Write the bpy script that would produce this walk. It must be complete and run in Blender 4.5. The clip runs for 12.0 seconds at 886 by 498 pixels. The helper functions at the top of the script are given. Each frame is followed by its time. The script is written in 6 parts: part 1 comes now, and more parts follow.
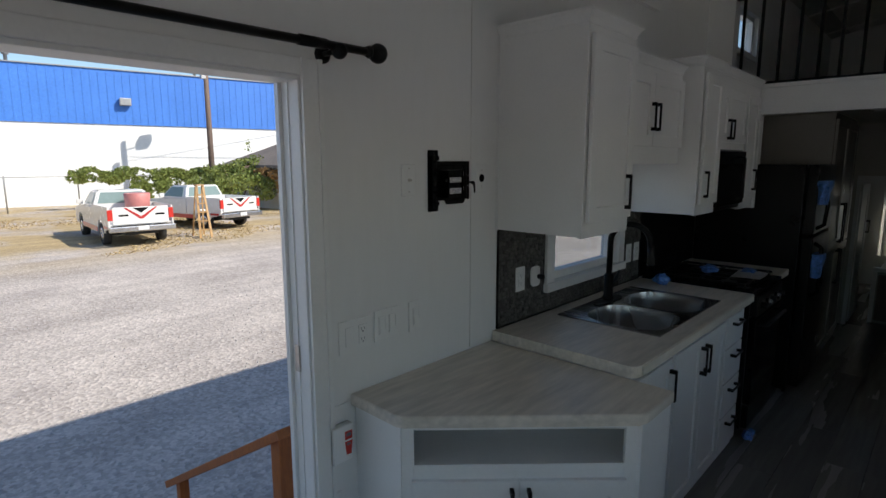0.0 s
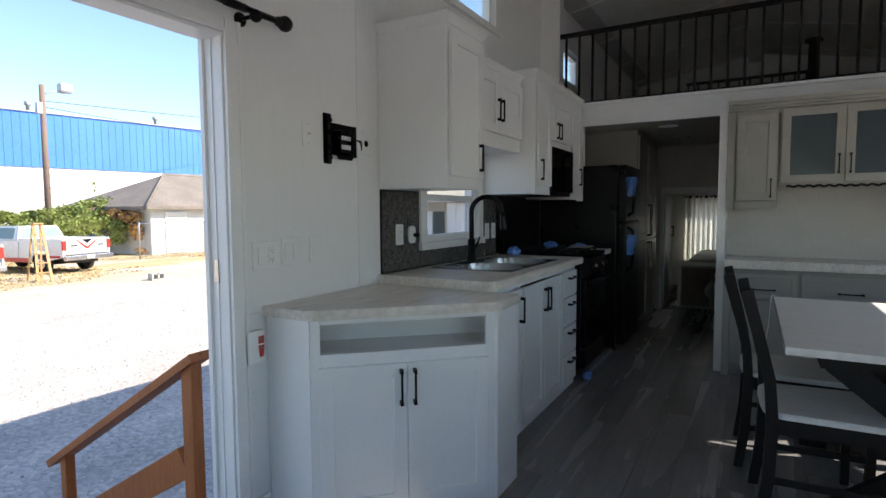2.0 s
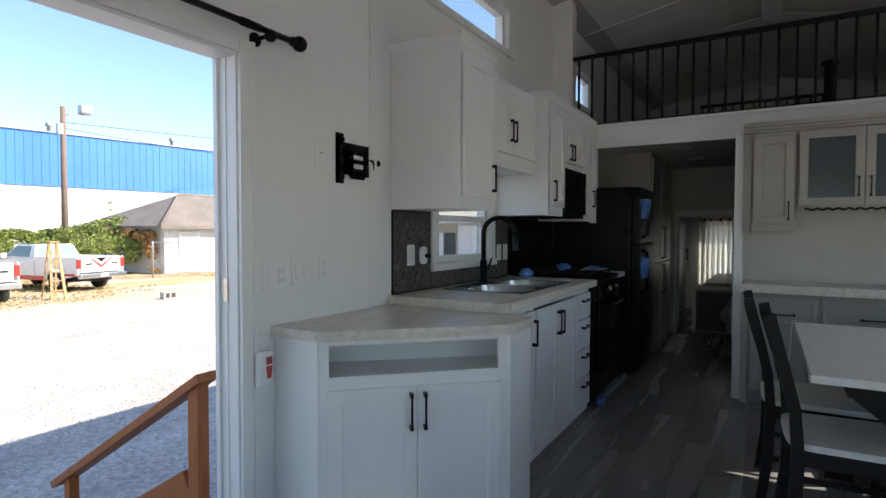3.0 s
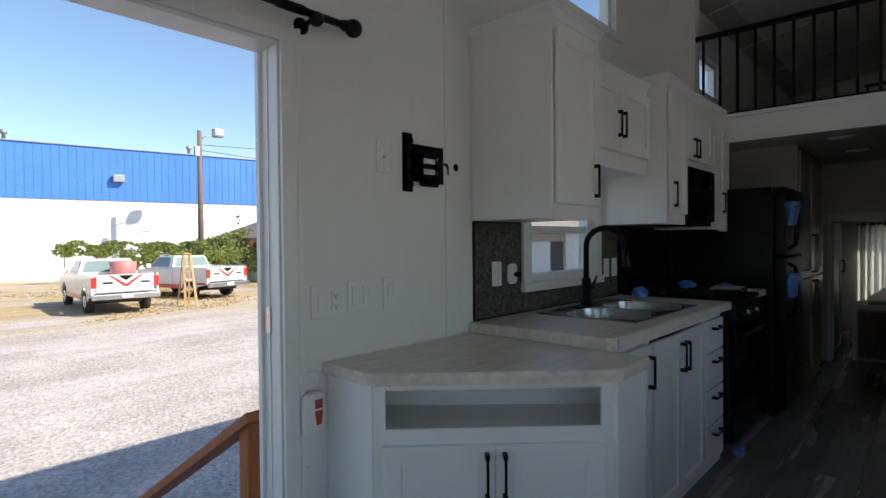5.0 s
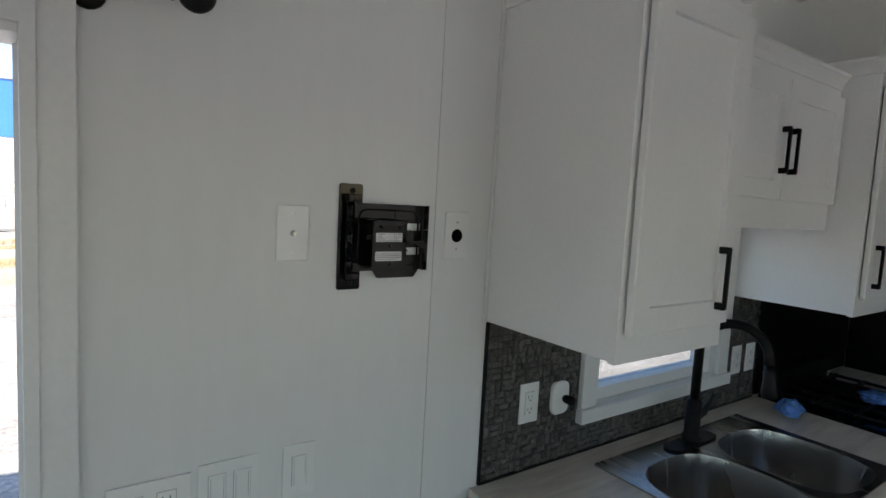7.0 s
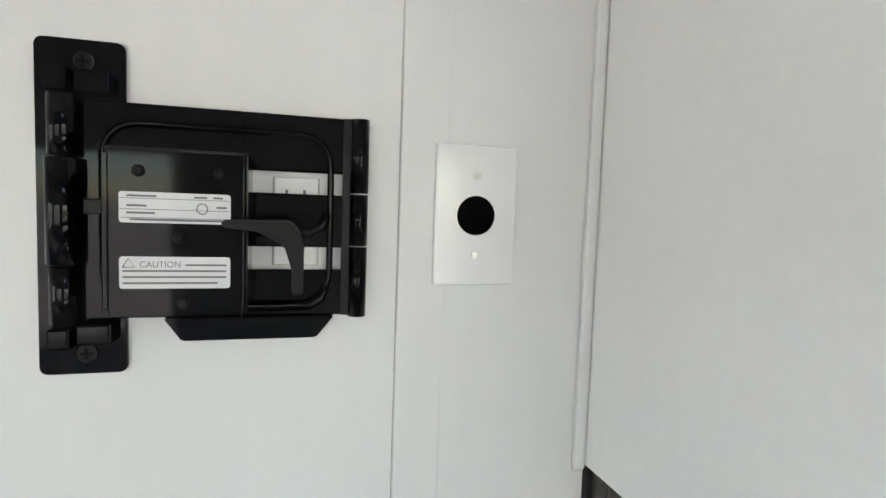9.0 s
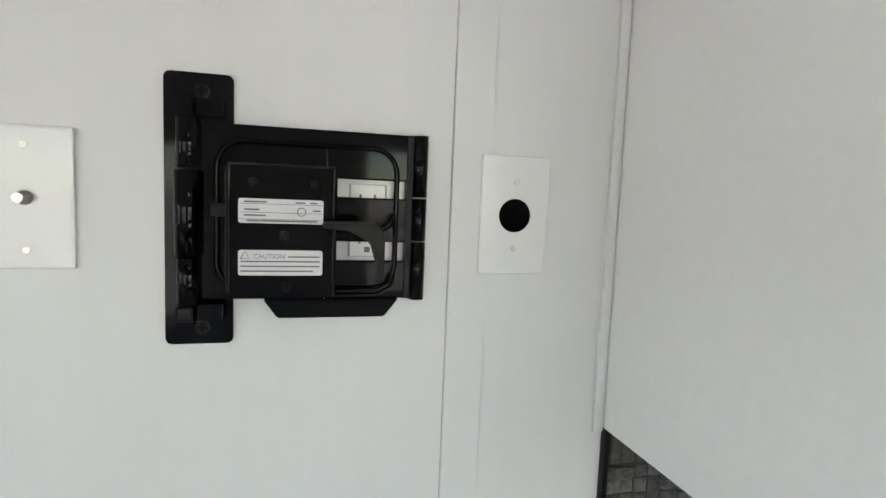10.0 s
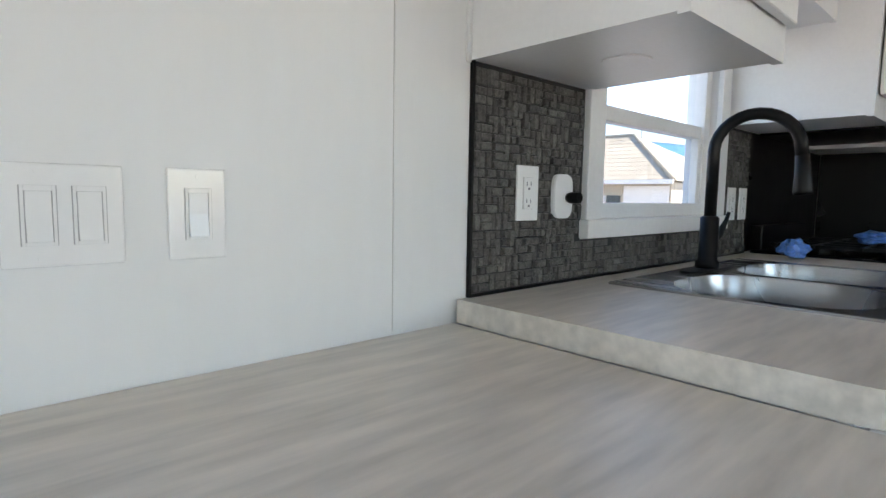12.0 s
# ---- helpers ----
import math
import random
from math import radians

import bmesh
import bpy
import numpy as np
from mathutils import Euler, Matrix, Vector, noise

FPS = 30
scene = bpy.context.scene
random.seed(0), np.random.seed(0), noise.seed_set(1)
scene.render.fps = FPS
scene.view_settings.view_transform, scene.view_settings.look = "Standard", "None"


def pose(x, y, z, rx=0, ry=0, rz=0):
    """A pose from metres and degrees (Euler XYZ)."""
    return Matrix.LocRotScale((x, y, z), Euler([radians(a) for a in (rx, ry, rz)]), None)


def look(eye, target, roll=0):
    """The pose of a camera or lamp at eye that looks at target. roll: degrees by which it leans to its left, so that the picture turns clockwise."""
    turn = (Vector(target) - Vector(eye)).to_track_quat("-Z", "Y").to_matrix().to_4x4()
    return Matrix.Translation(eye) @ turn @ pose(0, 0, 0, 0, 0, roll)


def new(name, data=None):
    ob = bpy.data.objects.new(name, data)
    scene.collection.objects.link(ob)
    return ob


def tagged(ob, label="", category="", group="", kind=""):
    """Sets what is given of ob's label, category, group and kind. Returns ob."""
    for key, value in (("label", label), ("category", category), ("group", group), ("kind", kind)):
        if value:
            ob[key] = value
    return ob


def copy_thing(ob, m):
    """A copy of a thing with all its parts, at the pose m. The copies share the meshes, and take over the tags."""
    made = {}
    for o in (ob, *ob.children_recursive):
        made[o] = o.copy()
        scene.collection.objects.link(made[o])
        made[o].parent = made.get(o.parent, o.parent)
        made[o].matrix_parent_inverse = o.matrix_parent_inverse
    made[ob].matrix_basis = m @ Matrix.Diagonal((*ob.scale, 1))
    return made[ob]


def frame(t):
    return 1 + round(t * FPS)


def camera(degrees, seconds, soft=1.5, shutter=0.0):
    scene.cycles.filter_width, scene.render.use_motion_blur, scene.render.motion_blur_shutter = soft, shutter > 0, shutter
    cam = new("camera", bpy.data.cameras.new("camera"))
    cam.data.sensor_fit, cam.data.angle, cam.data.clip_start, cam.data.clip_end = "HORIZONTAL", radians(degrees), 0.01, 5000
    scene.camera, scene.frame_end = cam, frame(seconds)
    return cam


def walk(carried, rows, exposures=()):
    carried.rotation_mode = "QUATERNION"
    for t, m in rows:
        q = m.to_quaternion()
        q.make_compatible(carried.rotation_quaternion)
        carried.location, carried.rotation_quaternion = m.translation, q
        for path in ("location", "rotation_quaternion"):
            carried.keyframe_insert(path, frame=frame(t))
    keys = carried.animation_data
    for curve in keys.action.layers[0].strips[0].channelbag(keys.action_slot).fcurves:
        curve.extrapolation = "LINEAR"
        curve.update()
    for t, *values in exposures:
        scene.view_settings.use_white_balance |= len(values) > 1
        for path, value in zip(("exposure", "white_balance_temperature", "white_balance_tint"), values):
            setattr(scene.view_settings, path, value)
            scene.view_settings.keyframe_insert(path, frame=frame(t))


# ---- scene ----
cam = camera(78.3, 12.0)
PATH = [
    (0, (1.455, -1.897, 1.661), (0.103, -0.457, 1.345), -0.1),
    (0.5, (1.515, -1.888, 1.468), (0.258, -0.38, 1.088), 0.2),
    (1, (1.607, -2.073, 1.236), (0.522, -0.418, 0.95), -1.7),
    (1.5, (1.708, -2.306, 1.235), (0.695, -0.604, 0.956), -0.4),
    (2, (1.727, -2.362, 1.253), (0.742, -0.627, 1.112), -0.3),
    (2.5, (1.713, -2.346, 1.255), (0.73, -0.605, 1.212), 0.1),
    (4.5, (1.685, -2.206, 1.205), (0.418, -0.667, 1.048), -0.5),
    (5, (1.543, -1.909, 1.278), (0.204, -0.424, 1.248), -0.5),
    (5.5, (1.477, -1.708, 1.543), (0.036, -0.336, 1.348), -0.8),
    (6, (1.301, -1.463, 1.648), (-0.254, -0.228, 1.41), 1.9),
    (6.5, (1.175, -1.191, 1.662), (-0.376, 0.053, 1.448), 2.4),
    (7, (1.092, -0.919, 1.679), (-0.539, 0.226, 1.502), 3.1),
    (9, (0.437, -0.266, 1.598), (-1.483, 0.275, 1.454), 2.0),
    (9.5, (0.438, -0.259, 1.598), (-1.481, 0.284, 1.439), 2.1),
    (10, (0.509, -0.322, 1.61), (-1.416, 0.188, 1.418), 2.3),
    (10.5, (0.64, -0.507, 1.618), (-1.07, 0.525, 1.5), 2.1),
    (11, (0.732, -0.667, 1.581), (-0.913, 0.46, 1.425), 1.5),
    (11.5, (0.819, -0.744, 1.433), (-0.79, 0.421, 1.195), 1.8),
    (12, (0.742, -0.753, 1.111), (-0.716, 0.603, 0.918), 0.9),
]
walk(cam, [(t, look(eye, target, roll)) for t, eye, target, roll in PATH], exposures=[(0, 0.40, 6450, 9), (0.5, 0.7, 6500, 10), (1.0, 1.08, 6500, 10), (1.5, 1.42, 6550, 10), (2.5, 1.42, 6550, 10), (4.5, 1.1, 6550, 10), (5.5, 0.6, 6550, 9), (6.0, 0.5, 6550, 9), (6.5, 0.8, 6500, 8), (7.2, 1.68, 6500, 8), (8.8, 2.86, 6550, 9), (10.0, 2.68, 6550, 9), (10.5, 2.66, 6550, 9), (11.2, 2.5, 6650, 12), (12, 2.56, 6800, 14)])

# the camera's exposure rises when it turns away from the bright door
# ---- light ----
SUN_DIR = Vector((0.665, 0.385, 0.64)).normalized()
world = bpy.data.worlds.new("sky")
scene.world = world
world.use_nodes = True
wn = world.node_tree
bg = wn.nodes["Background"]
sky = wn.nodes.new("ShaderNodeTexSky")
sky.sky_type = "NISHITA"
sky.sun_disc = False
sky.sun_elevation = math.asin(SUN_DIR.z)
sky.sun_rotation = math.atan2(SUN_DIR.x, SUN_DIR.y)
sky.air_density, sky.dust_density, sky.ozone_density = 1.0, 0.4, 2.5
wn.links.new(sky.outputs[0], bg.inputs[0])
bg.inputs[1].default_value = 0.12
sun_data = bpy.data.lights.new("sun", "SUN")
sun_data.energy, sun_data.angle, sun_data.color = 4.4, radians(0.53), (1.0, 0.92, 0.81)
sun = new("sun", sun_data)
sun.matrix_world = look(SUN_DIR * 30, (0, 0, 0))


# ---- materials ----
def mat(name, color, rough=0.5, metal=0.0, vary=0.08, scale=6.0, fine=60.0, bump=0.02, spec=0.5, island=False, stretch=None, tint=None, rnd=0.0, coat=0.0):
    """A surface with grain and stains at two sizes; stretch lengthens the grain along an axis."""
    m = bpy.data.materials.new(name)
    m.use_nodes = True
    nt = m.node_tree
    b = nt.nodes["Principled BSDF"]
    b.inputs["Roughness"].default_value = rough
    b.inputs["Metallic"].default_value = metal
    b.inputs["Specular IOR Level"].default_value = spec
    b.inputs["Coat Weight"].default_value = coat
    tc = nt.nodes.new("ShaderNodeTexCoord")
    mp = nt.nodes.new("ShaderNodeMapping")
    mp.inputs["Scale"].default_value = stretch or (1, 1, 1)
    nt.links.new(tc.outputs["Object"], mp.inputs[0])
    big, small = nt.nodes.new("ShaderNodeTexNoise"), nt.nodes.new("ShaderNodeTexNoise")
    big.inputs["Scale"].default_value, small.inputs["Scale"].default_value = scale, fine
    big.inputs["Detail"].default_value, small.inputs["Detail"].default_value = 4, 3
    src = mp.outputs[0]
    if rnd or island:
        add = nt.nodes.new("ShaderNodeVectorMath")
        info = nt.nodes.new("ShaderNodeNewGeometry" if island else "ShaderNodeObjectInfo")
        mul = nt.nodes.new("ShaderNodeMath")
        mul.operation, mul.inputs[1].default_value = "MULTIPLY", 37.0
        nt.links.new(info.outputs["Random Per Island" if island else "Random"], mul.inputs[0])
        nt.links.new(src, add.inputs[0])
        nt.links.new(mul.outputs[0], add.inputs[1])
        src = add.outputs[0]
    for n in (big, small):
        nt.links.new(src, n.inputs["Vector"])
    mix = nt.nodes.new("ShaderNodeMath")
    mix.operation = "ADD"
    nt.links.new(big.outputs[0], mix.inputs[0])
    nt.links.new(small.outputs[0], mix.inputs[1])
    val = mix.outputs[0]
    ramp = nt.nodes.new("ShaderNodeValToRGB")
    ramp.color_ramp.elements[0].position, ramp.color_ramp.elements[1].position = 0.35, 0.65
    half = nt.nodes.new("ShaderNodeMath")
    half.operation, half.inputs[1].default_value = "MULTIPLY", 0.5
    nt.links.new(val, half.inputs[0])
    nt.links.new(half.outputs[0], ramp.inputs[0])
    c = Vector(color)
    d = Vector(tint) if tint else c * (1 - 2 * vary)
    ramp.color_ramp.elements[0].color = (*d, 1)
    ramp.color_ramp.elements[1].color = (*(c if tint else c * (1 + vary)), 1)
    out = ramp.outputs[0]
    if rnd:
        hsv = nt.nodes.new("ShaderNodeHueSaturation")
        rng = nt.nodes.new("ShaderNodeMapRange")
        rng.inputs[3].default_value, rng.inputs[4].default_value = 1 - rnd, 1 + rnd
        nt.links.new(info.outputs["Random Per Island" if island else "Random"], rng.inputs[0])
        nt.links.new(rng.outputs[0], hsv.inputs["Value"])
        nt.links.new(out, hsv.inputs["Color"])
        out = hsv.outputs[0]
    nt.links.new(out, b.inputs["Base Color"])
    rr = nt.nodes.new("ShaderNodeMapRange")
    rr.inputs[3].default_value, rr.inputs[4].default_value = max(0.02, rough - 0.08), min(1, rough + 0.08)
    nt.links.new(big.outputs[0], rr.inputs[0])
    nt.links.new(rr.outputs[0], b.inputs["Roughness"])
    if bump:
        bp = nt.nodes.new("ShaderNodeBump")
        bp.inputs["Strength"].default_value, bp.inputs["Distance"].default_value = min(1, bump * 10), 0.002
        nt.links.new(small.outputs[0], bp.inputs["Height"])
        nt.links.new(bp.outputs[0], b.inputs["Normal"])
    return m


def glass_mat(name, color=(0.97, 0.985, 0.98), rough=0.0):
    m = bpy.data.materials.new(name)
    m.use_nodes = True
    nt = m.node_tree
    nt.nodes.remove(nt.nodes["Principled BSDF"])
    tr, gl = nt.nodes.new("ShaderNodeBsdfTransparent"), nt.nodes.new("ShaderNodeBsdfGlossy")
    lw, pw, mul, mx = nt.nodes.new("ShaderNodeLayerWeight"), nt.nodes.new("ShaderNodeMath"), nt.nodes.new("ShaderNodeMath"), nt.nodes.new("ShaderNodeMixShader")
    tr.inputs[0].default_value = (*color, 1)
    gl.inputs["Roughness"].default_value = rough
    pw.operation, pw.inputs[1].default_value = "POWER", 4.0
    mul.operation, mul.inputs[1].default_value, mul.inputs[2].default_value = "MULTIPLY_ADD", 0.5, 0.025
    nt.links.new(lw.outputs["Facing"], pw.inputs[0])
    nt.links.new(pw.outputs[0], mul.inputs[0])
    nt.links.new(mul.outputs[0], mx.inputs[0])
    nt.links.new(tr.outputs[0], mx.inputs[1])
    nt.links.new(gl.outputs[0], mx.inputs[2])
    nt.links.new(mx.outputs[0], nt.nodes["Material Output"].inputs[0])
    return m


WALL = mat("white_wall_panel", (0.78, 0.78, 0.77), 0.42, vary=0.012, scale=1.5, fine=14, bump=0.001, stretch=(1, 2.0, 0.35))
TRIM = mat("white_trim_paint", (0.80, 0.80, 0.79), 0.35, vary=0.02, fine=80, bump=0.005)
CABWHITE = mat("white_cabinet_paint", (0.82, 0.82, 0.81), 0.32, vary=0.015, fine=90, bump=0.006)
# true grey paint on the buffet; on the narrow base cabinet it stands for shade
CABGREY = mat("grey_cabinet_paint_and_shade", (0.34, 0.33, 0.29), 0.45, vary=0.05, fine=90, bump=0.01)
CEIL = mat("ceiling_panel", (0.72, 0.71, 0.67), 0.6, vary=0.04, fine=40)
BLACKMETAL = mat("black_metal", (0.006, 0.006, 0.0065), 0.36, 0.0, vary=0.1, spec=0.2)
BLACKGLOSS = mat("glossy_black_steel", (0.0015, 0.0015, 0.002), 0.04, 0.0, vary=0.1, bump=0.0, spec=0.16)
BLACKWOOD = mat("black_painted_wood", (0.008, 0.0075, 0.0075), 0.45, vary=0.2, spec=0.25, stretch=(1, 1, 0.1))
APPL = mat("black_appliance", (0.003, 0.003, 0.0035), 0.3, vary=0.1, bump=0.004, spec=0.22)
PLASTIC = mat("white_plastic", (0.84, 0.84, 0.83), 0.14, vary=0.01, bump=0.0)
PLASTICGREY = mat("grey_plastic_gap", (0.42, 0.42, 0.42), 0.5)
LAMINATE = mat("travertine_laminate", (0.77, 0.71, 0.63), 0.36, tint=(0.55, 0.51, 0.45), scale=2.0, fine=8, bump=0.004, stretch=(6.0, 0.8, 6))
SEATWOOD = mat("washed_grey_wood", (0.76, 0.745, 0.71), 0.4, tint=(0.60, 0.585, 0.55), scale=6, fine=40, stretch=(1, 10, 1))
PLANK = mat("grey_vinyl_plank", (0.215, 0.21, 0.206), 0.26, tint=(0.145, 0.142, 0.14), scale=2.2, fine=11, bump=0.015, stretch=(3, 0.22, 1), rnd=0.2)
STONE = mat("dark_stone_tile", (0.15, 0.143, 0.13), 0.5, tint=(0.03, 0.0285, 0.0255), scale=45, fine=190, bump=0.16, rnd=0.34)
STONEREST = mat("dark_stone_tile_far", (0.135, 0.13, 0.12), 0.6, tint=(0.045, 0.043, 0.039), scale=40, fine=180, bump=0.09, rnd=0.25, island=True)
GROUT = mat("dark_grout", (0.03, 0.03, 0.03), 0.8)
STEEL = mat("brushed_steel", (0.42, 0.405, 0.39), 0.26, 1.0, vary=0.01, scale=1.5, fine=200, bump=0.004, stretch=(1, 12, 1))
NICKEL = mat("nickel_fitting", (0.55, 0.53, 0.5), 0.3, 1.0)
LABEL = mat("white_label_film", (0.72, 0.72, 0.73), 0.3, vary=0.02, bump=0.0)
INK = mat("grey_printing_ink", (0.16, 0.16, 0.18), 0.6)
RED = mat("red_plastic", (0.55, 0.03, 0.02), 0.35)
BLUETAPE = mat("blue_plastic_film", (0.10, 0.24, 0.62), 0.3, vary=0.25, scale=25, bump=0.05)
CEDAR = mat("stained_cedar", (0.40, 0.125, 0.022), 0.55, tint=(0.25, 0.07, 0.012), scale=5, fine=40, bump=0.03, stretch=(9, 9, 0.8))
ALU = mat("grey_vinyl_frame", (0.50, 0.51, 0.50), 0.4, vary=0.03)
GLASS = glass_mat("window_glass")
LOWE = glass_mat("tinted_window_glass", (0.74, 0.765, 0.78))
FROST = mat("smoked_cabinet_glass", (0.055, 0.075, 0.085), 0.2, vary=0.05, bump=0.0, coat=0.15, spec=0.3)
CURTAIN = mat("sheer_curtain", (0.72, 0.72, 0.68), 0.8, vary=0.12, scale=8)
ct_nt = CURTAIN.node_tree
ct_tl, ct_mx = ct_nt.nodes.new("ShaderNodeBsdfTranslucent"), ct_nt.nodes.new("ShaderNodeMixShader")
ct_tl.inputs[0].default_value = (0.75, 0.75, 0.7, 1)
ct_nt.links.new(ct_nt.nodes["Principled BSDF"].outputs[0], ct_mx.inputs[1])
ct_nt.links.new(ct_tl.outputs[0], ct_mx.inputs[2])
ct_nt.links.new(ct_mx.outputs[0], ct_nt.nodes["Material Output"].inputs[0])
GRAVEL = mat("gravel_lot", (0.56, 0.50, 0.45), 0.95, tint=(0.37, 0.325, 0.295), scale=0.8, fine=30, bump=0.1)
gn = GRAVEL.node_tree
gb = gn.nodes["Principled BSDF"]
g_tc, g_vo, g_tr, g_map = gn.nodes.new("ShaderNodeTexCoord"), gn.nodes.new("ShaderNodeTexVoronoi"), gn.nodes.new("ShaderNodeTexNoise"), gn.nodes.new("ShaderNodeMapping")
g_vo.inputs["Scale"].default_value = 26.0
g_map.inputs["Scale"].default_value = (2.2, 0.16, 1.0)
g_map.inputs["Rotation"].default_value = (0, 0, 0.15)
g_tr.inputs["Scale"].default_value, g_tr.inputs["Detail"].default_value = 1.0, 5
gn.links.new(g_tc.outputs["Object"], g_vo.inputs["Vector"])
gn.links.new(g_tc.outputs["Object"], g_map.inputs[0])
gn.links.new(g_map.outputs[0], g_tr.inputs["Vector"])
g_sp, g_tk = gn.nodes.new("ShaderNodeMapRange"), gn.nodes.new("ShaderNodeMapRange")
g_sp.inputs[3].default_value, g_sp.inputs[4].default_value = 0.76, 1.18
g_tk.inputs[1].default_value, g_tk.inputs[2].default_value, g_tk.inputs[3].default_value, g_tk.inputs[4].default_value = 0.35, 0.65, 0.88, 1.08
g_sep = gn.nodes.new("ShaderNodeSeparateColor")
gn.links.new(g_vo.outputs["Color"], g_sep.inputs[0])
gn.links.new(g_sep.outputs[0], g_sp.inputs[0])
gn.links.new(g_tr.outputs[0], g_tk.inputs[0])
g_mul, g_hsv = gn.nodes.new("ShaderNodeMath"), gn.nodes.new("ShaderNodeHueSaturation")
g_mul.operation = "MULTIPLY"
gn.links.new(g_sp.outputs[0], g_mul.inputs[0])
gn.links.new(g_tk.outputs[0], g_mul.inputs[1])
# straw-coloured patches of trampled grass towards the far fence
g_xyz, g_far, g_pn, g_pm, g_mix = gn.nodes.new("ShaderNodeSeparateXYZ"), gn.nodes.new("ShaderNodeMapRange"), gn.nodes.new("ShaderNodeTexNoise"), gn.nodes.new("ShaderNodeMath"), gn.nodes.new("ShaderNodeMix")
gn.links.new(g_tc.outputs["Object"], g_xyz.inputs[0])
gn.links.new(g_xyz.outputs[0], g_far.inputs[0])
g_far.inputs[1].default_value, g_far.inputs[2].default_value, g_far.inputs[3].default_value, g_far.inputs[4].default_value = -17.5, -12.0, 1.0, 0.0
g_pn.inputs["Scale"].default_value, g_pn.inputs["Detail"].default_value = 0.45, 8
gn.links.new(g_tc.outputs["Object"], g_pn.inputs["Vector"])
g_pr = gn.nodes.new("ShaderNodeMapRange")
g_pr.inputs[1].default_value, g_pr.inputs[2].default_value = 0.36, 0.56
gn.links.new(g_pn.outputs[0], g_pr.inputs[0])
g_pm.operation = "MULTIPLY"
gn.links.new(g_far.outputs[0], g_pm.inputs[0])
gn.links.new(g_pr.outputs[0], g_pm.inputs[1])
g_mix.data_type = "RGBA"
gn.links.new(g_pm.outputs[0], g_mix.inputs[0])
gn.links.new(gb.inputs["Base Color"].links[0].from_socket, g_mix.inputs[6])
g_mix.inputs[7].default_value = (0.44, 0.335, 0.18, 1)
gn.links.new(g_mix.outputs[2], g_hsv.inputs["Color"])
gn.links.new(g_mul.outputs[0], g_hsv.inputs["Value"])
gn.links.new(g_hsv.outputs[0], gb.inputs["Base Color"])
g_bp = gn.nodes.new("ShaderNodeBump")
g_bp.inputs["Strength"].default_value, g_bp.inputs["Distance"].default_value = 0.8, 0.012
gn.links.new(g_vo.outputs["Distance"], g_bp.inputs["Height"])
gn.links.new(g_bp.outputs[0], gb.inputs["Normal"])
GRASSDRY = mat("dry_grass", (0.50, 0.38, 0.20), 0.9, tint=(0.36, 0.27, 0.13), scale=2, fine=20, bump=0.05, island=True)
BLUESIDING = mat("blue_painted_siding", (0.06, 0.21, 0.67), 0.5, vary=0.06, scale=0.6, fine=8)
WHITEBLOCK = mat("white_painted_block", (0.80, 0.80, 0.80), 0.75, vary=0.04, scale=0.4, fine=6)
ROOFTILE = mat("brown_grey_shingle", (0.20, 0.17, 0.145), 0.9, vary=0.15, scale=1.0, fine=14, bump=0.05)
SHEDWALL = mat("cream_shed_siding", (0.72, 0.70, 0.66), 0.8, vary=0.06, scale=1.0, fine=12)
POLEWOOD = mat("weathered_pole_wood", (0.19, 0.135, 0.11), 0.85, vary=0.2, stretch=(6, 6, 0.4))
GALV = mat("galvanised_steel", (0.42, 0.42, 0.42), 0.5, 0.8)
LEAF = mat("vine_leaf", (0.32, 0.36, 0.10), 0.6, tint=(0.16, 0.21, 0.045), scale=1.5, fine=9, island=True, rnd=0.4)
LEAFDRY = mat("dry_vine_leaf", (0.36, 0.22, 0.07), 0.7, tint=(0.24, 0.11, 0.04), island=True, rnd=0.4)
CARWHITE = mat("white_car_paint", (0.72, 0.71, 0.69), 0.25, vary=0.03, bump=0.0, coat=0.5)
CARRED = mat("red_car_paint", (0.45, 0.03, 0.03), 0.3, vary=0.05, bump=0.0, coat=0.5)
CARGLASS = mat("tinted_car_glass", (0.20, 0.27, 0.26), 0.08, vary=0.05, bump=0.0)
RUBBER = mat("black_rubber", (0.03, 0.03, 0.03), 0.8, vary=0.2)
CHROME = mat("dull_chrome", (0.6, 0.6, 0.6), 0.25, 1.0)
YELLOW = mat("yellow_machine_paint", (0.75, 0.42, 0.01), 0.4, vary=0.1, scale=4)
CONCRETE = mat("grey_concrete", (0.40, 0.38, 0.36), 0.9, vary=0.1, fine=30, bump=0.04)
LADDERWOOD = mat("tan_ladder_wood", (0.45, 0.27, 0.11), 0.6, vary=0.15)
NEIGHBOUR = mat("beige_siding", (0.50, 0.45, 0.37), 0.8, vary=0.06, scale=1.0, fine=12)
TANROOF = mat("tan_roof_shingle", (0.52, 0.45, 0.35), 0.9, vary=0.12, scale=1.2, fine=12, bump=0.05)
JOINT = mat("pale_joint_line", (0.50, 0.49, 0.46), 0.7, vary=0.1)
TUBRED = mat("faded_red_plastic", (0.55, 0.21, 0.19), 0.5, vary=0.1)
PANTRY = mat("greige_pantry_paint", (0.42, 0.40, 0.35), 0.24, vary=0.03, fine=90, bump=0.008)
# greige, with the dimness of the hallway also worked into the colour
HALLWALL = mat("greige_hall_wall_with_shade", (0.58, 0.555, 0.50), 0.5, vary=0.04)
VOID = mat("dark_void", (0.002, 0.002, 0.002), 0.9, spec=0.05)
EXTERIOR = mat("exterior_panel", (0.45, 0.45, 0.44), 0.6)


# ---- builders ----
BASE = {}


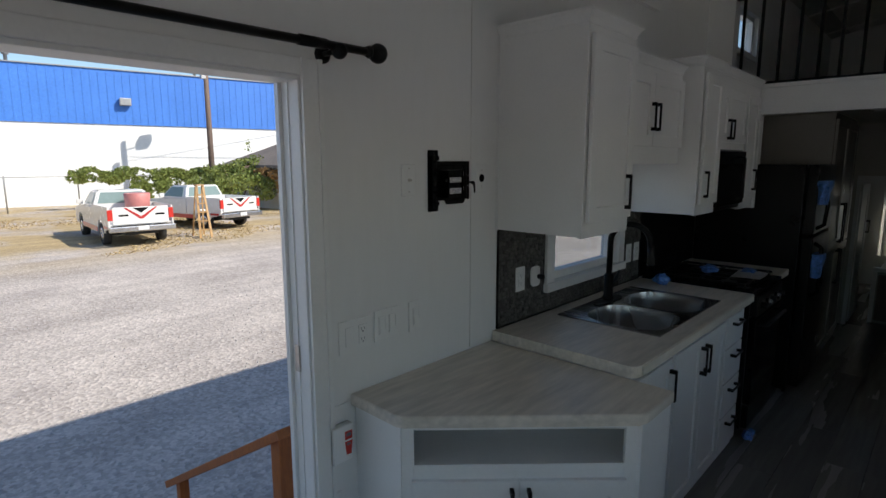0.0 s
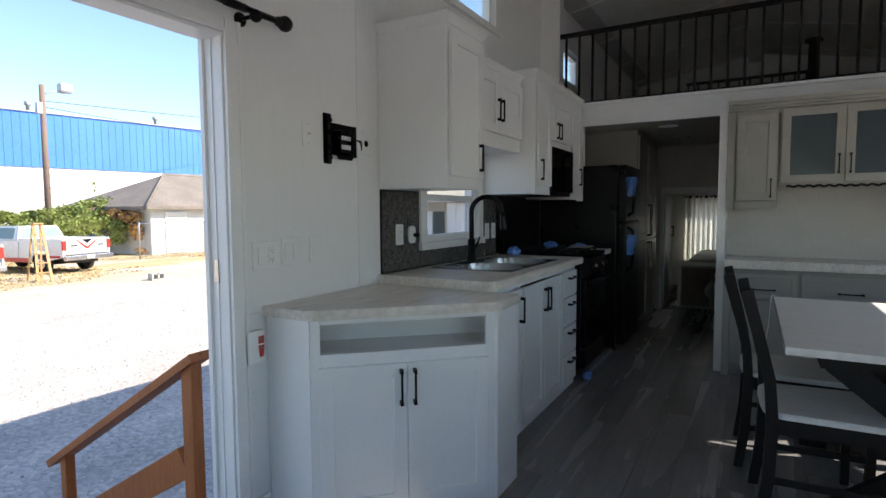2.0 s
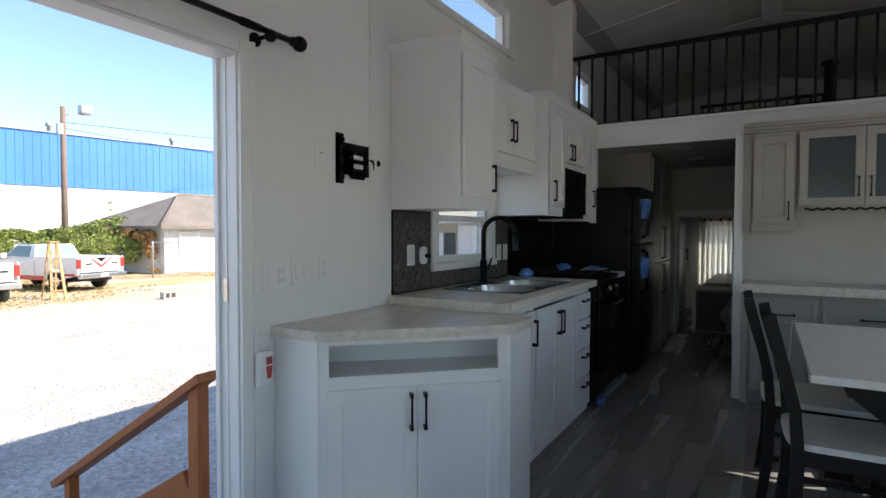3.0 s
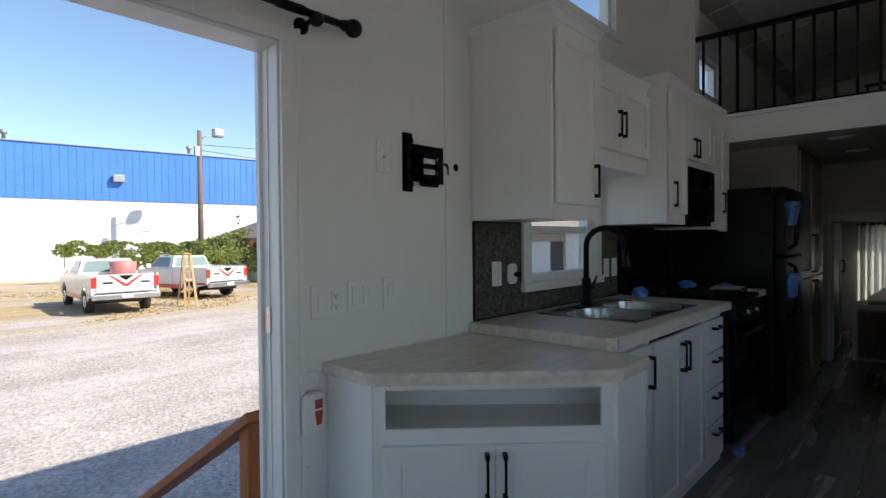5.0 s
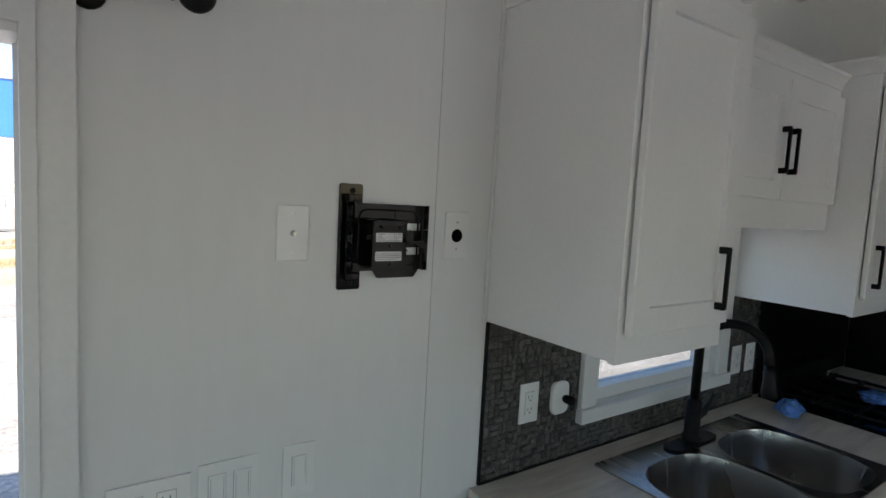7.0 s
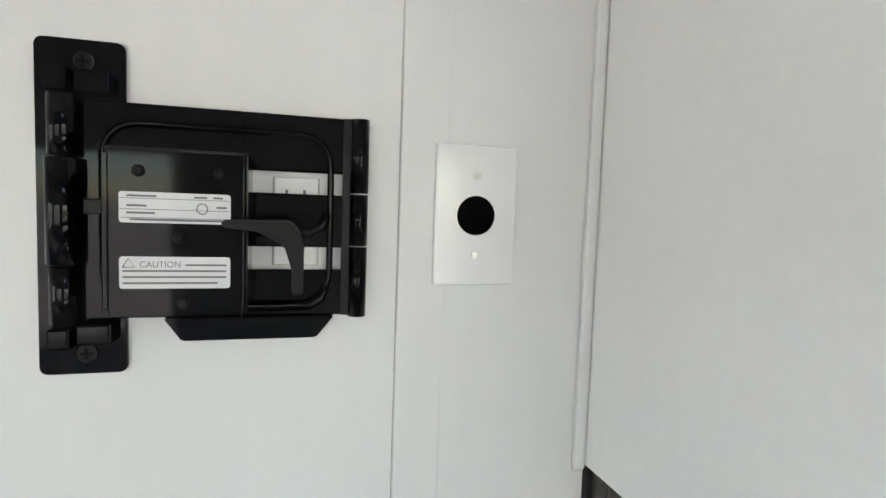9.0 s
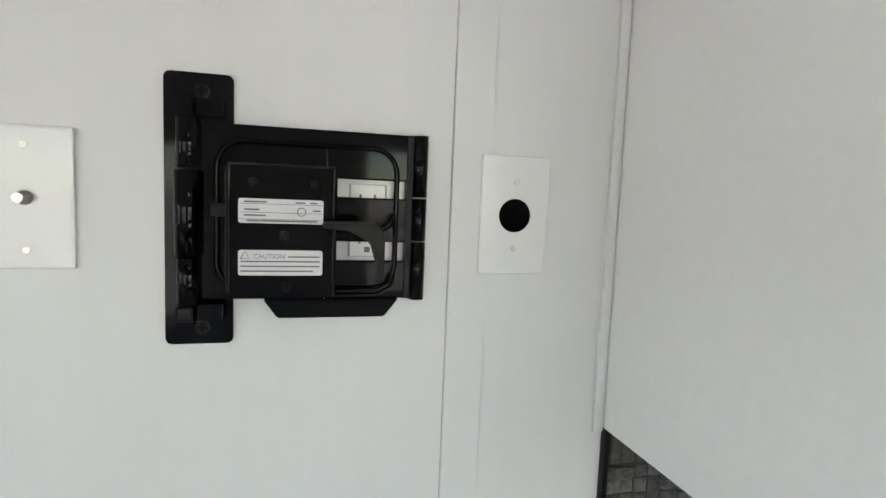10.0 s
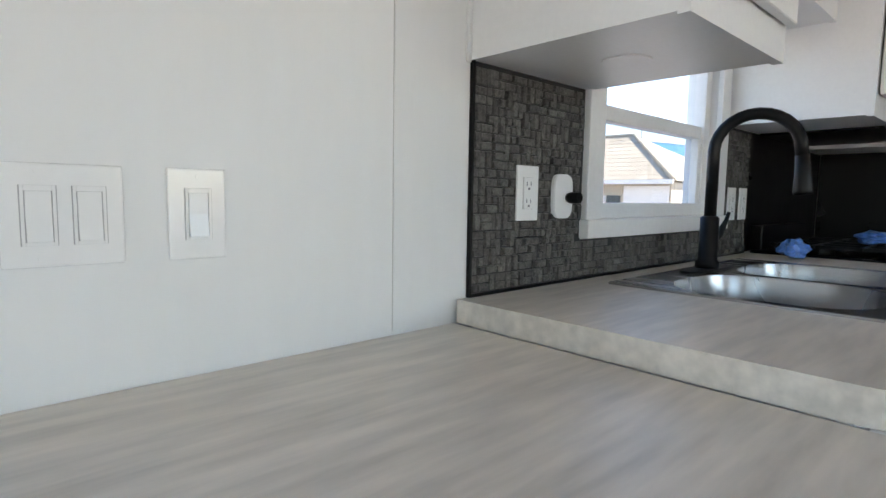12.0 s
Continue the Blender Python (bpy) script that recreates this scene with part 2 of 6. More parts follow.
def box(bm, x0, x1, y0, y1, z0, z1, bevel=0.0):
    vs = [bm.verts.new(p) for p in ((x0, y0, z0), (x1, y0, z0), (x1, y1, z0), (x0, y1, z0), (x0, y0, z1), (x1, y0, z1), (x1, y1, z1), (x0, y1, z1))]
    fs = [bm.faces.new([vs[i] for i in q]) for q in ((0, 3, 2, 1), (4, 5, 6, 7), (0, 1, 5, 4), (1, 2, 6, 5), (2, 3, 7, 6), (3, 0, 4, 7))]
    if bevel:
        es = {e for f in fs for e in f.edges}
        bmesh.ops.bevel(bm, geom=list(es), offset=bevel, segments=2, affect="EDGES", profile=0.6)
    return bm


def boxes(*rows, bevel=0.0):
    bm = bmesh.new()
    for r in rows:
        box(bm, *r, bevel=bevel)
    return bm


def tube(points, radius, sides=10, bm=None, caps=True):
    """A round bar along a line of points; radius may be a list."""
    bm = bm or bmesh.new()
    pts = [Vector(p) for p in points]
    rad = radius if isinstance(radius, (list, tuple)) else [radius] * len(pts)
    rings, up = [], None
    for i, p in enumerate(pts):
        d = (pts[min(i + 1, len(pts) - 1)] - pts[max(i - 1, 0)]).normalized()
        if up is None:
            up = d.orthogonal().normalized()
        up = (up - d * up.dot(d)).normalized()
        side = d.cross(up)
        rings.append([bm.verts.new(p + rad[i] * (math.cos(a) * up + math.sin(a) * side)) for a in (2 * math.pi * k / sides for k in range(sides))])
    for a, b in zip(rings, rings[1:]):
        for k in range(sides):
            f = bm.faces.new((a[k], a[(k + 1) % sides], b[(k + 1) % sides], b[k]))
            f.smooth = True
    if caps:
        bm.faces.new(rings[0][::-1])
        bm.faces.new(rings[-1])
    return bm


def prism(outline, z0, z1, axis="z", bm=None, bevel=0.0):
    """A flat outline pushed out along an axis."""
    bm = bm or bmesh.new()
    put = {"z": lambda a, b, c: (a, b, c), "x": lambda a, b, c: (c, a, b), "y": lambda a, b, c: (a, c, b)}[axis]
    lo = [bm.verts.new(put(a, b, z0)) for a, b in outline]
    hi = [bm.verts.new(put(a, b, z1)) for a, b in outline]
    fs = [bm.faces.new(lo[::-1]), bm.faces.new(hi)]
    n = len(outline)
    for i in range(n):
        fs.append(bm.faces.new((lo[i], lo[(i + 1) % n], hi[(i + 1) % n], hi[i])))
    bmesh.ops.recalc_face_normals(bm, faces=fs)
    if bevel:
        bmesh.ops.bevel(bm, geom=list({e for f in fs for e in f.edges}), offset=bevel, segments=2, affect="EDGES")
    return bm


def ball(c, r, bm=None, u=14, v=10, squash=(1, 1, 1)):
    bm = bm or bmesh.new()
    bmesh.ops.create_uvsphere(bm, u_segments=u, v_segments=v, radius=r, matrix=Matrix.Translation(c) @ Matrix.Diagonal((*squash, 1)))
    for f in bm.faces:
        f.smooth = True
    return bm


def mesh_of(name, bm, material):
    me = bpy.data.meshes.new(name)
    bm.to_mesh(me)
    bm.free()
    me.materials.append(material)
    return me


def part(name, bm, material, parent, label=""):
    """One mesh under a thing or under a part, given in the thing's own frame."""
    base = BASE.get(parent.name, Vector((0, 0, 0)))
    if base.length:
        bmesh.ops.translate(bm, vec=-base, verts=bm.verts)
    ob = new(name, mesh_of(name, bm, material))
    ob.parent = parent
    BASE[ob.name] = base
    return tagged(ob, label) if label else ob


def thing(name, at, label, category, group="", kind=""):
    ob = new(name)
    ob.empty_display_size = 0.1
    ob.location = at
    BASE[ob.name] = Vector(at)
    return tagged(ob, label, category, group, kind)


def solid(name, bm, material, label, category, group="", kind="", at=None):
    """A thing of one mesh."""
    if at:
        bmesh.ops.translate(bm, vec=-Vector(at), verts=bm.verts)
    ob = new(name, mesh_of(name, bm, material))
    if at:
        ob.location = at
        BASE[ob.name] = Vector(at)
    return tagged(ob, label, category, group, kind)


def struct(name, bm, material, label, category="structure"):
    return solid(name, bm, material, label, category, kind="structure")


def wall_with_holes(axis, p0, p1, a0, a1, z0, z1, holes):
    """A wall slab p0..p1 thick across axis, a0..a1 long, with rectangular holes (a, a, z, z) right through it."""
    bm = bmesh.new()
    xs = sorted({a0, a1, *(v for h in holes for v in h[:2] if a0 < v < a1)})
    zs = sorted({z0, z1, *(v for h in holes for v in h[2:] if z0 < v < z1)})
    for i in range(len(xs) - 1):
        run = None
        for k in range(len(zs) - 1):
            cx, cz = (xs[i] + xs[i + 1]) / 2, (zs[k] + zs[k + 1]) / 2
            hole = any(h[0] < cx < h[1] and h[2] < cz < h[3] for h in holes)
            if not hole and run is None:
                run = zs[k]
            if run is not None and (hole or k == len(zs) - 2):
                top = zs[k] if hole else zs[k + 1]
                r = (p0, p1, xs[i], xs[i + 1], run, top) if axis == "x" else (xs[i], xs[i + 1], p0, p1, run, top)
                box(bm, *r)
                run = None
    bmesh.ops.remove_doubles(bm, verts=bm.verts, dist=1e-5)
    return bm


# ---- the trailer's shell ----
W = 3.42            # inside width
YB, YF = -4.3, 7.4  # back and far end
BEAM = 2.50         # loft front
wall_door = struct("wall_west", wall_with_holes("x", -0.10, 0.0, YB, YF, -0.05, 3.30, [(-2.75, -0.94, 0.0, 1.935), (0.46, 1.18, 1.06, 1.66), (0.02, 1.47, 2.61, 2.90), (3.0, 3.75, 2.58, 2.92)]), WALL, "white panelled wall with a sliding door, windows and a mounting plate")
# the last east hole and the south hole are added to let in light
wall_east = struct("wall_east", wall_with_holes("x", W, W + 0.10, YB, YF, -0.05, 3.30, [(0.1, 2.0, 0.9, 1.95), (0.02, 1.2, 2.66, 3.02), (-3.4, -0.95, 0.7, 1.92)]), WALL, "white panelled wall with large windows, the living room one added for light")
wall_south = struct("wall_south", wall_with_holes("y", YB - 0.10, YB, -0.10, W + 0.10, -0.05, 3.30, [(0.5, 2.9, 0.6, 1.97)]), WALL, "white panelled end wall with an unseen window added for light")
wall_north = struct("wall_north", wall_with_holes("y", YF, YF + 0.1, -0.10, W + 0.1, -0.05, 3.30, [(0.85, 1.55, 0.5, 1.4)]), WALL, "white end wall of the far bedroom with a window")
ridge = 3.62
ceil = prism([(-0.1, 3.302), (W / 2, ridge), (W + 0.1, 3.302), (W + 0.1, 3.402), (W / 2, ridge + 0.1), (-0.1, 3.402)], YB - 0.1, YF + 0.1, "y")
for k in range(10):
    y = YB + 0.5 + k * 1.2
    for s in (0, 1):
        x0, x1, za, zb = (0.0, W / 2, 3.31, ridge) if s == 0 else (W / 2, W, ridge, 3.31)
        prism([(x0, za - 0.010), (x1, zb - 0.010), (x1, zb), (x0, za)], y - 0.012, y + 0.012, "y", ceil)
struct("ceiling", ceil, CEIL, "pale ceiling panels with thin battens over the room and loft")
struct("ridge_beam", boxes((W / 2 - 0.09, W / 2 + 0.09, YB, YF, ridge - 0.13, ridge - 0.01)), TRIM, "white boxed ridge beam under the ceiling")
struct("roof", prism([(-0.16, 3.26), (W / 2, 3.75), (W + 0.42, 3.26), (W + 0.42, 3.32), (W / 2, 3.82), (-0.16, 3.32)], YB - 0.3, YF + 0.3, "y"), EXTERIOR, "low gabled trailer roof with overhanging eaves")
floor = struct("floor", boxes((-0.1, W + 0.1, YB - 0.1, YF + 0.1, -0.10, -0.006)), GROUT, "grey wood-look vinyl plank floor")

struct("skirting", boxes((-0.10, -0.06, YB - 0.1, YF + 0.1, -0.76, -0.10), (W + 0.06, W + 0.10, YB - 0.1, YF + 0.1, -0.76, -0.10), (-0.06, W + 0.06, YB - 0.1, YB - 0.06, -0.76, -0.10), (-0.06, W + 0.06, YF + 0.06, YF + 0.1, -0.76, -0.10)), EXTERIOR, "grey skirting panels under the trailer")

# loft
struct("loft_floor", boxes((0.0, W, BEAM + 0.06, YF, 2.03, 2.19)), CEIL, "loft floor over the hallway, panelled below")
struct("loft_beam", boxes((0.34, W, BEAM, BEAM + 0.06, 1.985, 2.165), (0.33, W, BEAM - 0.012, BEAM + 0.07, 2.165, 2.192), bevel=0.003), TRIM, "white fascia beam under the loft railing")
struct("wall_return", boxes((0.0, 0.172, BEAM, BEAM + 0.10, 1.98, 3.33), (0.172, 0.182, BEAM - 0.006, BEAM + 0.106, 2.192, 3.27)), WALL, "narrow white wall return beside the loft")
struct("hall_jamb", boxes((0.35, 0.405, BEAM - 0.02, BEAM + 0.06, 1.33, 1.985), (1.495, 1.55, BEAM - 0.22, BEAM + 0.10, 0, 1.985), bevel=0.003), TRIM, "white trim posts at the hallway opening")
# these walls carry shade in their colour, the partition that under the wall cabinets
struct("wall_partition", boxes((1.50, W, BEAM + 0.10, BEAM + 0.18, 0, 2.03)), HALLWALL, "partition wall behind the buffet, cabinet shade included in its colour")
struct("wall_hall_east", boxes((1.50, 1.58, BEAM + 0.18, 4.9, 0, 2.03)), HALLWALL, "hallway side wall, greige and darkened in colour for shade")
struct("wall_hall_end", wall_with_holes("y", 4.9, 4.98, 0.0, 1.50, 0, 2.03, [(0.765, 1.37, 0.0, 1.445)]), HALLWALL, "wall at the end of the hallway with a doorway, greige darkened for shade")
struct("trim_hall_door", boxes((0.732, 0.767, 4.88, 4.9, 0, 1.52), (1.367, 1.43, 4.88, 4.9, 0, 1.445), (0.767, 1.43, 4.88, 4.9, 1.445, 1.52)), TRIM, "white casing of the far doorway")


# ---- doors and windows ----
def window_unit(name, axis, p, out, a0, a1, z0, z1, label, rail=None, casing=0.07, sill=True, inward=1):
    """A window in a hole of a wall whose inner face is at p; out: thickness direction towards the outside."""
    w = thing(name, (p, (a0 + a1) / 2, z0) if axis == "x" else ((a0 + a1) / 2, p, z0), label, "window", kind="structure")

    def b(q0, q1, u0, u1, za, zb):
        lo, hi = sorted((q0, q1))
        return (lo, hi, u0, u1, za, zb) if axis == "x" else (u0, u1, lo, hi, za, zb)

    i = p - 0.018 * out
    part("casing", boxes(b(p, i, a0 - casing, a0, z0 - 0.0, z1), b(p, i, a1, a1 + casing, z0, z1), b(p, i, a0 - casing, a1 + casing, z1, z1 + casing * 0.6), bevel=0.003), TRIM, w)
    part("sill", boxes(b(p + 0.0, p - 0.03 * out, a0 - casing - 0.01, a1 + casing + 0.01, z0 - 0.045, z0), bevel=0.004), TRIM, w)
    f0, f1 = p + 0.02 * out, p + 0.08 * out
    fw = 0.04
    part("window_frame", boxes(b(f0, f1, a0, a0 + fw, z0, z1), b(f0, f1, a1 - fw, a1, z0, z1), b(f0, f1, a0 + fw, a1 - fw, z0, z0 + fw), b(f0, f1, a0 + fw, a1 - fw, z1 - fw, z1), bevel=0.003), TRIM, w)
    spans = [(z0 + fw, z1 - fw)]
    if rail:
        part("meeting_rail", boxes(b(p + 0.03 * out, p + 0.07 * out, a0 + fw, a1 - fw, rail - 0.02, rail + 0.02), bevel=0.003), TRIM, w)
        part("lower_sash", boxes(b(p + 0.025 * out, p + 0.05 * out, a1 - fw - 0.03, a1 - fw, z0 + fw, rail - 0.02), b(p + 0.025 * out, p + 0.05 * out, a0 + fw, a0 + fw + 0.015, z0 + fw, rail - 0.02), bevel=0.003), TRIM, w)
        spans = [(z0 + fw, rail - 0.02), (rail + 0.02, z1 - fw)]
    for za, zb in spans:
        g = part("pane", boxes(b(p + 0.055 * out, p + 0.059 * out, a0 + fw, a1 - fw, za, zb)), LOWE if name == "window_1" and za < 1.3 else GLASS, w)
        g.visible_shadow = False
    return w


kitchen_window = window_unit("window_1", "x", 0.0, -1, 0.46, 1.18, 1.06, 1.66, "white single-hung kitchen window over the sink", rail=1.335)
window_unit("window_2", "x", 0.0, -1, 0.02, 1.47, 2.61, 2.90, "long white clerestory window above the wall cabinets", casing=0.09)
window_unit("window_3", "x", 0.0, -1, 3.0, 3.75, 2.58, 2.92, "small white window beside the loft floor")
window_unit("window_4", "x", W, 1, 0.1, 2.0, 0.9, 1.95, "white window beside the dining table", rail=1.4)
window_unit("window_5", "x", W, 1, 0.02, 1.2, 2.66, 3.02, "white clerestory window")
# the next two windows are unseen, added to brighten the room from behind
window_unit("unseen_window_1", "x", W, 1, -3.4, -0.95, 0.7, 1.92, "wide white window, unseen, added to light the living room")
window_unit("unseen_window_2", "y", YB, -1, 0.5, 2.9, 0.6, 1.97, "wide white end window, unseen, added to light the room")
window_unit("window_9", "y", YF, 1, 0.85, 1.55, 0.5, 1.4, "white bedroom window behind a sheer curtain")

# sliding door: fixed frame, one glazed leaf slid open
door = thing("door_1", (-0.05, -1.9, 0.0), "white sliding glass door standing half open to a gravel lot", "door", kind="structure")
part("door_frame", boxes((-0.115, 0.0, -0.975, -0.94, 0.0, 1.935), (-0.115, 0.0, -2.75, -2.715, 0.0, 1.935), (-0.115, 0.0, -2.715, -0.975, 1.902, 1.935), bevel=0.003), TRIM, door)
part("track", boxes((-0.062, -0.054, -0.979, -0.975, 0.03, 1.902), (-0.115, -0.094, -0.987, -0.975, 0.03, 1.902)), TRIM, door)
part("threshold", boxes((-0.13, 0.02, -2.715, -0.975, 0.0, 0.022), (-0.045, -0.035, -2.715, -0.975, 0.022, 0.04), (-0.085, -0.075, -2.715, -0.975, 0.022, 0.04), bevel=0.002), ALU, door, "grey metal threshold with two tracks")
part("casing", boxes((0.0, 0.016, -0.968, -0.90, 0.0, 1.965), (0.0, 0.016, -2.81, -2.735, 0.0, 1.965), (0.0, 0.016, -2.735, -0.968, 1.915, 1.965), bevel=0.004), TRIM, door)
part("casing_lip", boxes((0.016, 0.022, -0.972, -0.952, 0.0, 1.965), (0.016, 0.021, -0.915, -0.90, 0.0, 1.965)), TRIM, door)
leaf = part("sliding_leaf", boxes((-0.065, -0.03, -1.86, -1.79, 0.04, 1.902), (-0.065, -0.03, -2.71, -2.64, 0.04, 1.902), (-0.065, -0.03, -2.64, -1.86, 0.04, 0.12), (-0.065, -0.03, -2.64, -1.86, 1.832, 1.902), bevel=0.004), ALU, door, "open door leaf with a grey vinyl frame")
pane = part("pane", boxes((-0.05, -0.045, -2.64, -1.86, 0.12, 1.832)), GLASS, leaf)
pane.visible_shadow = False
part("pull_handle", tube([(-0.03, -1.825, 0.84), (0.0, -1.825, 0.845), (0.012, -1.825, 0.89), (0.012, -1.825, 0.99), (0.0, -1.825, 1.035), (-0.03, -1.825, 1.04)], 0.011), TRIM, leaf, "white D-shaped pull handle")
part("latch", boxes((-0.075, -0.05, -0.981, -0.974, 0.98, 1.07), bevel=0.002), NICKEL, door)

# baseboard and seams on the door wall
struct("baseboard", boxes((0.0, 0.014, -0.90, -0.805, 0.0, 0.085), (0.0, 0.014, YB, -2.81, 0.0, 0.085), bevel=0.003), TRIM, "white baseboard along the door wall")
struct("wall_batten", boxes((0.0, 0.0025, -0.181, -0.142, 0.875, 3.3), bevel=0.0008), WALL, "flat white joint strip between wall panels")
struct("wall_joint", boxes((0.0, 0.0008, -0.1820, -0.1812, 0.875, 3.3)), JOINT, "thin dark joint line beside the strip")
struct("trim", boxes((0.0, 0.005, -0.0125, -0.0005, 1.362, 2.21), bevel=0.004), TRIM, "white corner bead where cabinet meets wall")


# ---- cabinet parts ----
def bar_pull(name, a, b, out, parent, half=0.0055):
    """A square black pull from a to b, standing out along out."""
    a, b, o = Vector(a), Vector(b), Vector(out)
    d = (b - a).normalized()
    s = d.cross(o.normalized()) * half
    bm = bmesh.new()

    def bar(p, q, w, wide):
        u = (q - p).normalized()
        side = s * wide
        n = u.cross(side).normalized() * w
        vs = [bm.verts.new(c) for c in (p - side - n, p + side - n, p + side + n, p - side + n, q - side - n, q + side - n, q + side + n, q - side + n)]
        fs = [bm.faces.new([vs[i] for i in f]) for f in ((0, 1, 2, 3), (7, 6, 5, 4), (0, 4, 5, 1), (1, 5, 6, 2), (2, 6, 7, 3), (3, 7, 4, 0))]
        bmesh.ops.recalc_face_normals(bm, faces=fs)

    bar(a - d * half + o, b + d * half + o, half * 0.75, 0.75)
    for p in (a, b):
        bar(p, p + o * 1.06, 0.0080, 1.2)
    return part(name, bm, BLACKMETAL, parent, "square black metal pull")


def shaker(bm, origin, u, v, n, w, h, thick=0.019, rail=0.055):
    """A shaker door: four rails and stiles round a recessed panel. origin: lower corner; u, v, n: unit vectors."""
    o, u, v, n = Vector(origin), Vector(u), Vector(v), Vector(n)
    e, k = 0.002, rail

    def ring(m, t):
        return [bm.verts.new(o + u * a + v * b + n * t) for a, b in ((m, m), (w - m, m), (w - m, h - m), (m, h - m))]

    loops = [ring(0, 0), ring(0, thick - e), ring(e, thick), ring(k, thick), ring(k + e, thick - 0.009)]
    fs = [bm.faces.new(loops[0][::-1]), bm.faces.new(loops[-1])]
    for lo, hi in zip(loops, loops[1:]):
        fs += [bm.faces.new((lo[q], lo[(q + 1) % 4], hi[(q + 1) % 4], hi[q])) for q in range(4)]
    bmesh.ops.recalc_face_normals(bm, faces=fs)
    return bm


X, Y, Z = (1, 0, 0), (0, 1, 0), (0, 0, 1)

# ---- corner cabinet beside the door ----
cc = thing("corner_cabinet", (0.35, -0.4, 0.0), "white angled corner cabinet with two doors and an open shelf slot", "cabinet")
A, B = Vector((0.235, -0.795, 0)), Vector((0.79, -0.255, 0))
fu = (B - A).normalized()
fn = Vector((fu.y, -fu.x, 0))
FL = (B - A).length
P = lambda a, z, d=0.0: A + fu * a + fn * d + Vector((0, 0, z))


def facebox(bm, a0, a1, z0, z1, d0, d1, bevel=0.0015):
    vs = [bm.verts.new(P(a, z, d)) for d in (d0, d1) for a, z in ((a0, z0), (a1, z0), (a1, z1), (a0, z1))]
    fs = [bm.faces.new([vs[i] for i in f]) for f in ((3, 2, 1, 0), (4, 5, 6, 7), (0, 1, 5, 4), (1, 2, 6, 5), (2, 3, 7, 6), (3, 0, 4, 7))]
    bmesh.ops.recalc_face_normals(bm, faces=fs)
    if bevel:
        bmesh.ops.bevel(bm, geom=list({e for f in fs for e in f.edges}), offset=bevel, segments=1, affect="EDGES")
    return bm


s0, s1 = 0.04, FL - 0.045   # the slot's ends along the face
for nm, r in (("back_panel", (0.0, 0.02, -0.795, -0.035, 0.0, 0.828)), ("side_panel", (0.004, 0.235, -0.80, -0.785, 0.0, 0.828)), ("side_panel", (0.782, 0.80, -0.26, -0.035, 0.0, 0.828)), ("back_panel", (0.02, 0.782, -0.05, -0.035, 0.0, 0.828))):
    part(nm, boxes(r, bevel=0.0015), CABWHITE, cc)
for nm, r in (("stile", (0.0, s0, 0.0, 0.828)), ("stile", (s1, FL, 0.0, 0.828)), ("rail", (s0, s1, 0.806, 0.828)), ("rail", (s0, s1, 0.62, 0.685)), ("rail", (s0, s1, 0.0, 0.045))):
    part(nm, facebox(bmesh.new(), *r, -0.018, 0.0), CABWHITE, cc)
inner = prism([(0.03, -0.77), (0.24, -0.77), (0.765, -0.255), (0.765, -0.06), (0.03, -0.06)], 0.668, 0.684)
prism([(0.03, -0.56), (0.06, -0.6), (0.66, -0.06), (0.60, -0.06)], 0.684, 0.828, bm=inner)
part("shelf", inner, CABWHITE, cc, "open white shelf slot under the top")
top = prism([(0.0, -0.818), (0.236, -0.822), (0.262, -0.812), (0.803, -0.285), (0.814, -0.25), (0.814, -0.033), (0.0, -0.033)], 0.828, 0.8685, bevel=0.003)
part("top", top, LAMINATE, cc, "beige travertine-look laminate top")
dw = (s1 - s0 - 0.004) / 2 + 0.008
for k in (0, 1):
    d = part("door", shaker(bmesh.new(), P(s0 - 0.008 + k * (dw + 0.002), 0.035), fu, Z, fn, dw, 0.60), CABWHITE, cc)
    a = (s0 + s1) / 2 + (-0.028 if k == 0 else 0.028)
    bar_pull("handle", P(a, 0.475, 0.018), P(a, 0.605, 0.018), fn * 0.03, d)

# ---- kitchen run along the wall ----
CT = 0.914
ctop = thing("kitchen_worktop", (0.33, 0.72, CT - 0.04), "beige travertine-look laminate worktop with a steel sink cut-out", "worktop")
SX0, SX1, SY0, SY1 = 0.115, 0.575, 0.40, 1.20
for s in ((0.006, SX0, -0.03, 1.52), (SX1, 0.635, -0.03, 1.52), (SX0, SX1, -0.03, SY0), (SX0, SX1, SY1, 1.52)):
    part("slab", boxes((*s, CT - 0.045, CT)), LAMINATE, ctop)
part("nosing", boxes((0.635, 0.675, 0.01, 1.52, CT - 0.045, CT)), LAMINATE, ctop)
part("rounded_corner", prism([(0.635, -0.03), (0.652, -0.027), (0.667, -0.014), (0.675, 0.01), (0.635, 0.01)], CT - 0.045, CT), LAMINATE, ctop)
part("front_edge", boxes((0.675, 0.682, 0.015, 1.52, CT - 0.042, CT - 0.002), bevel=0.003), LAMINATE, ctop)


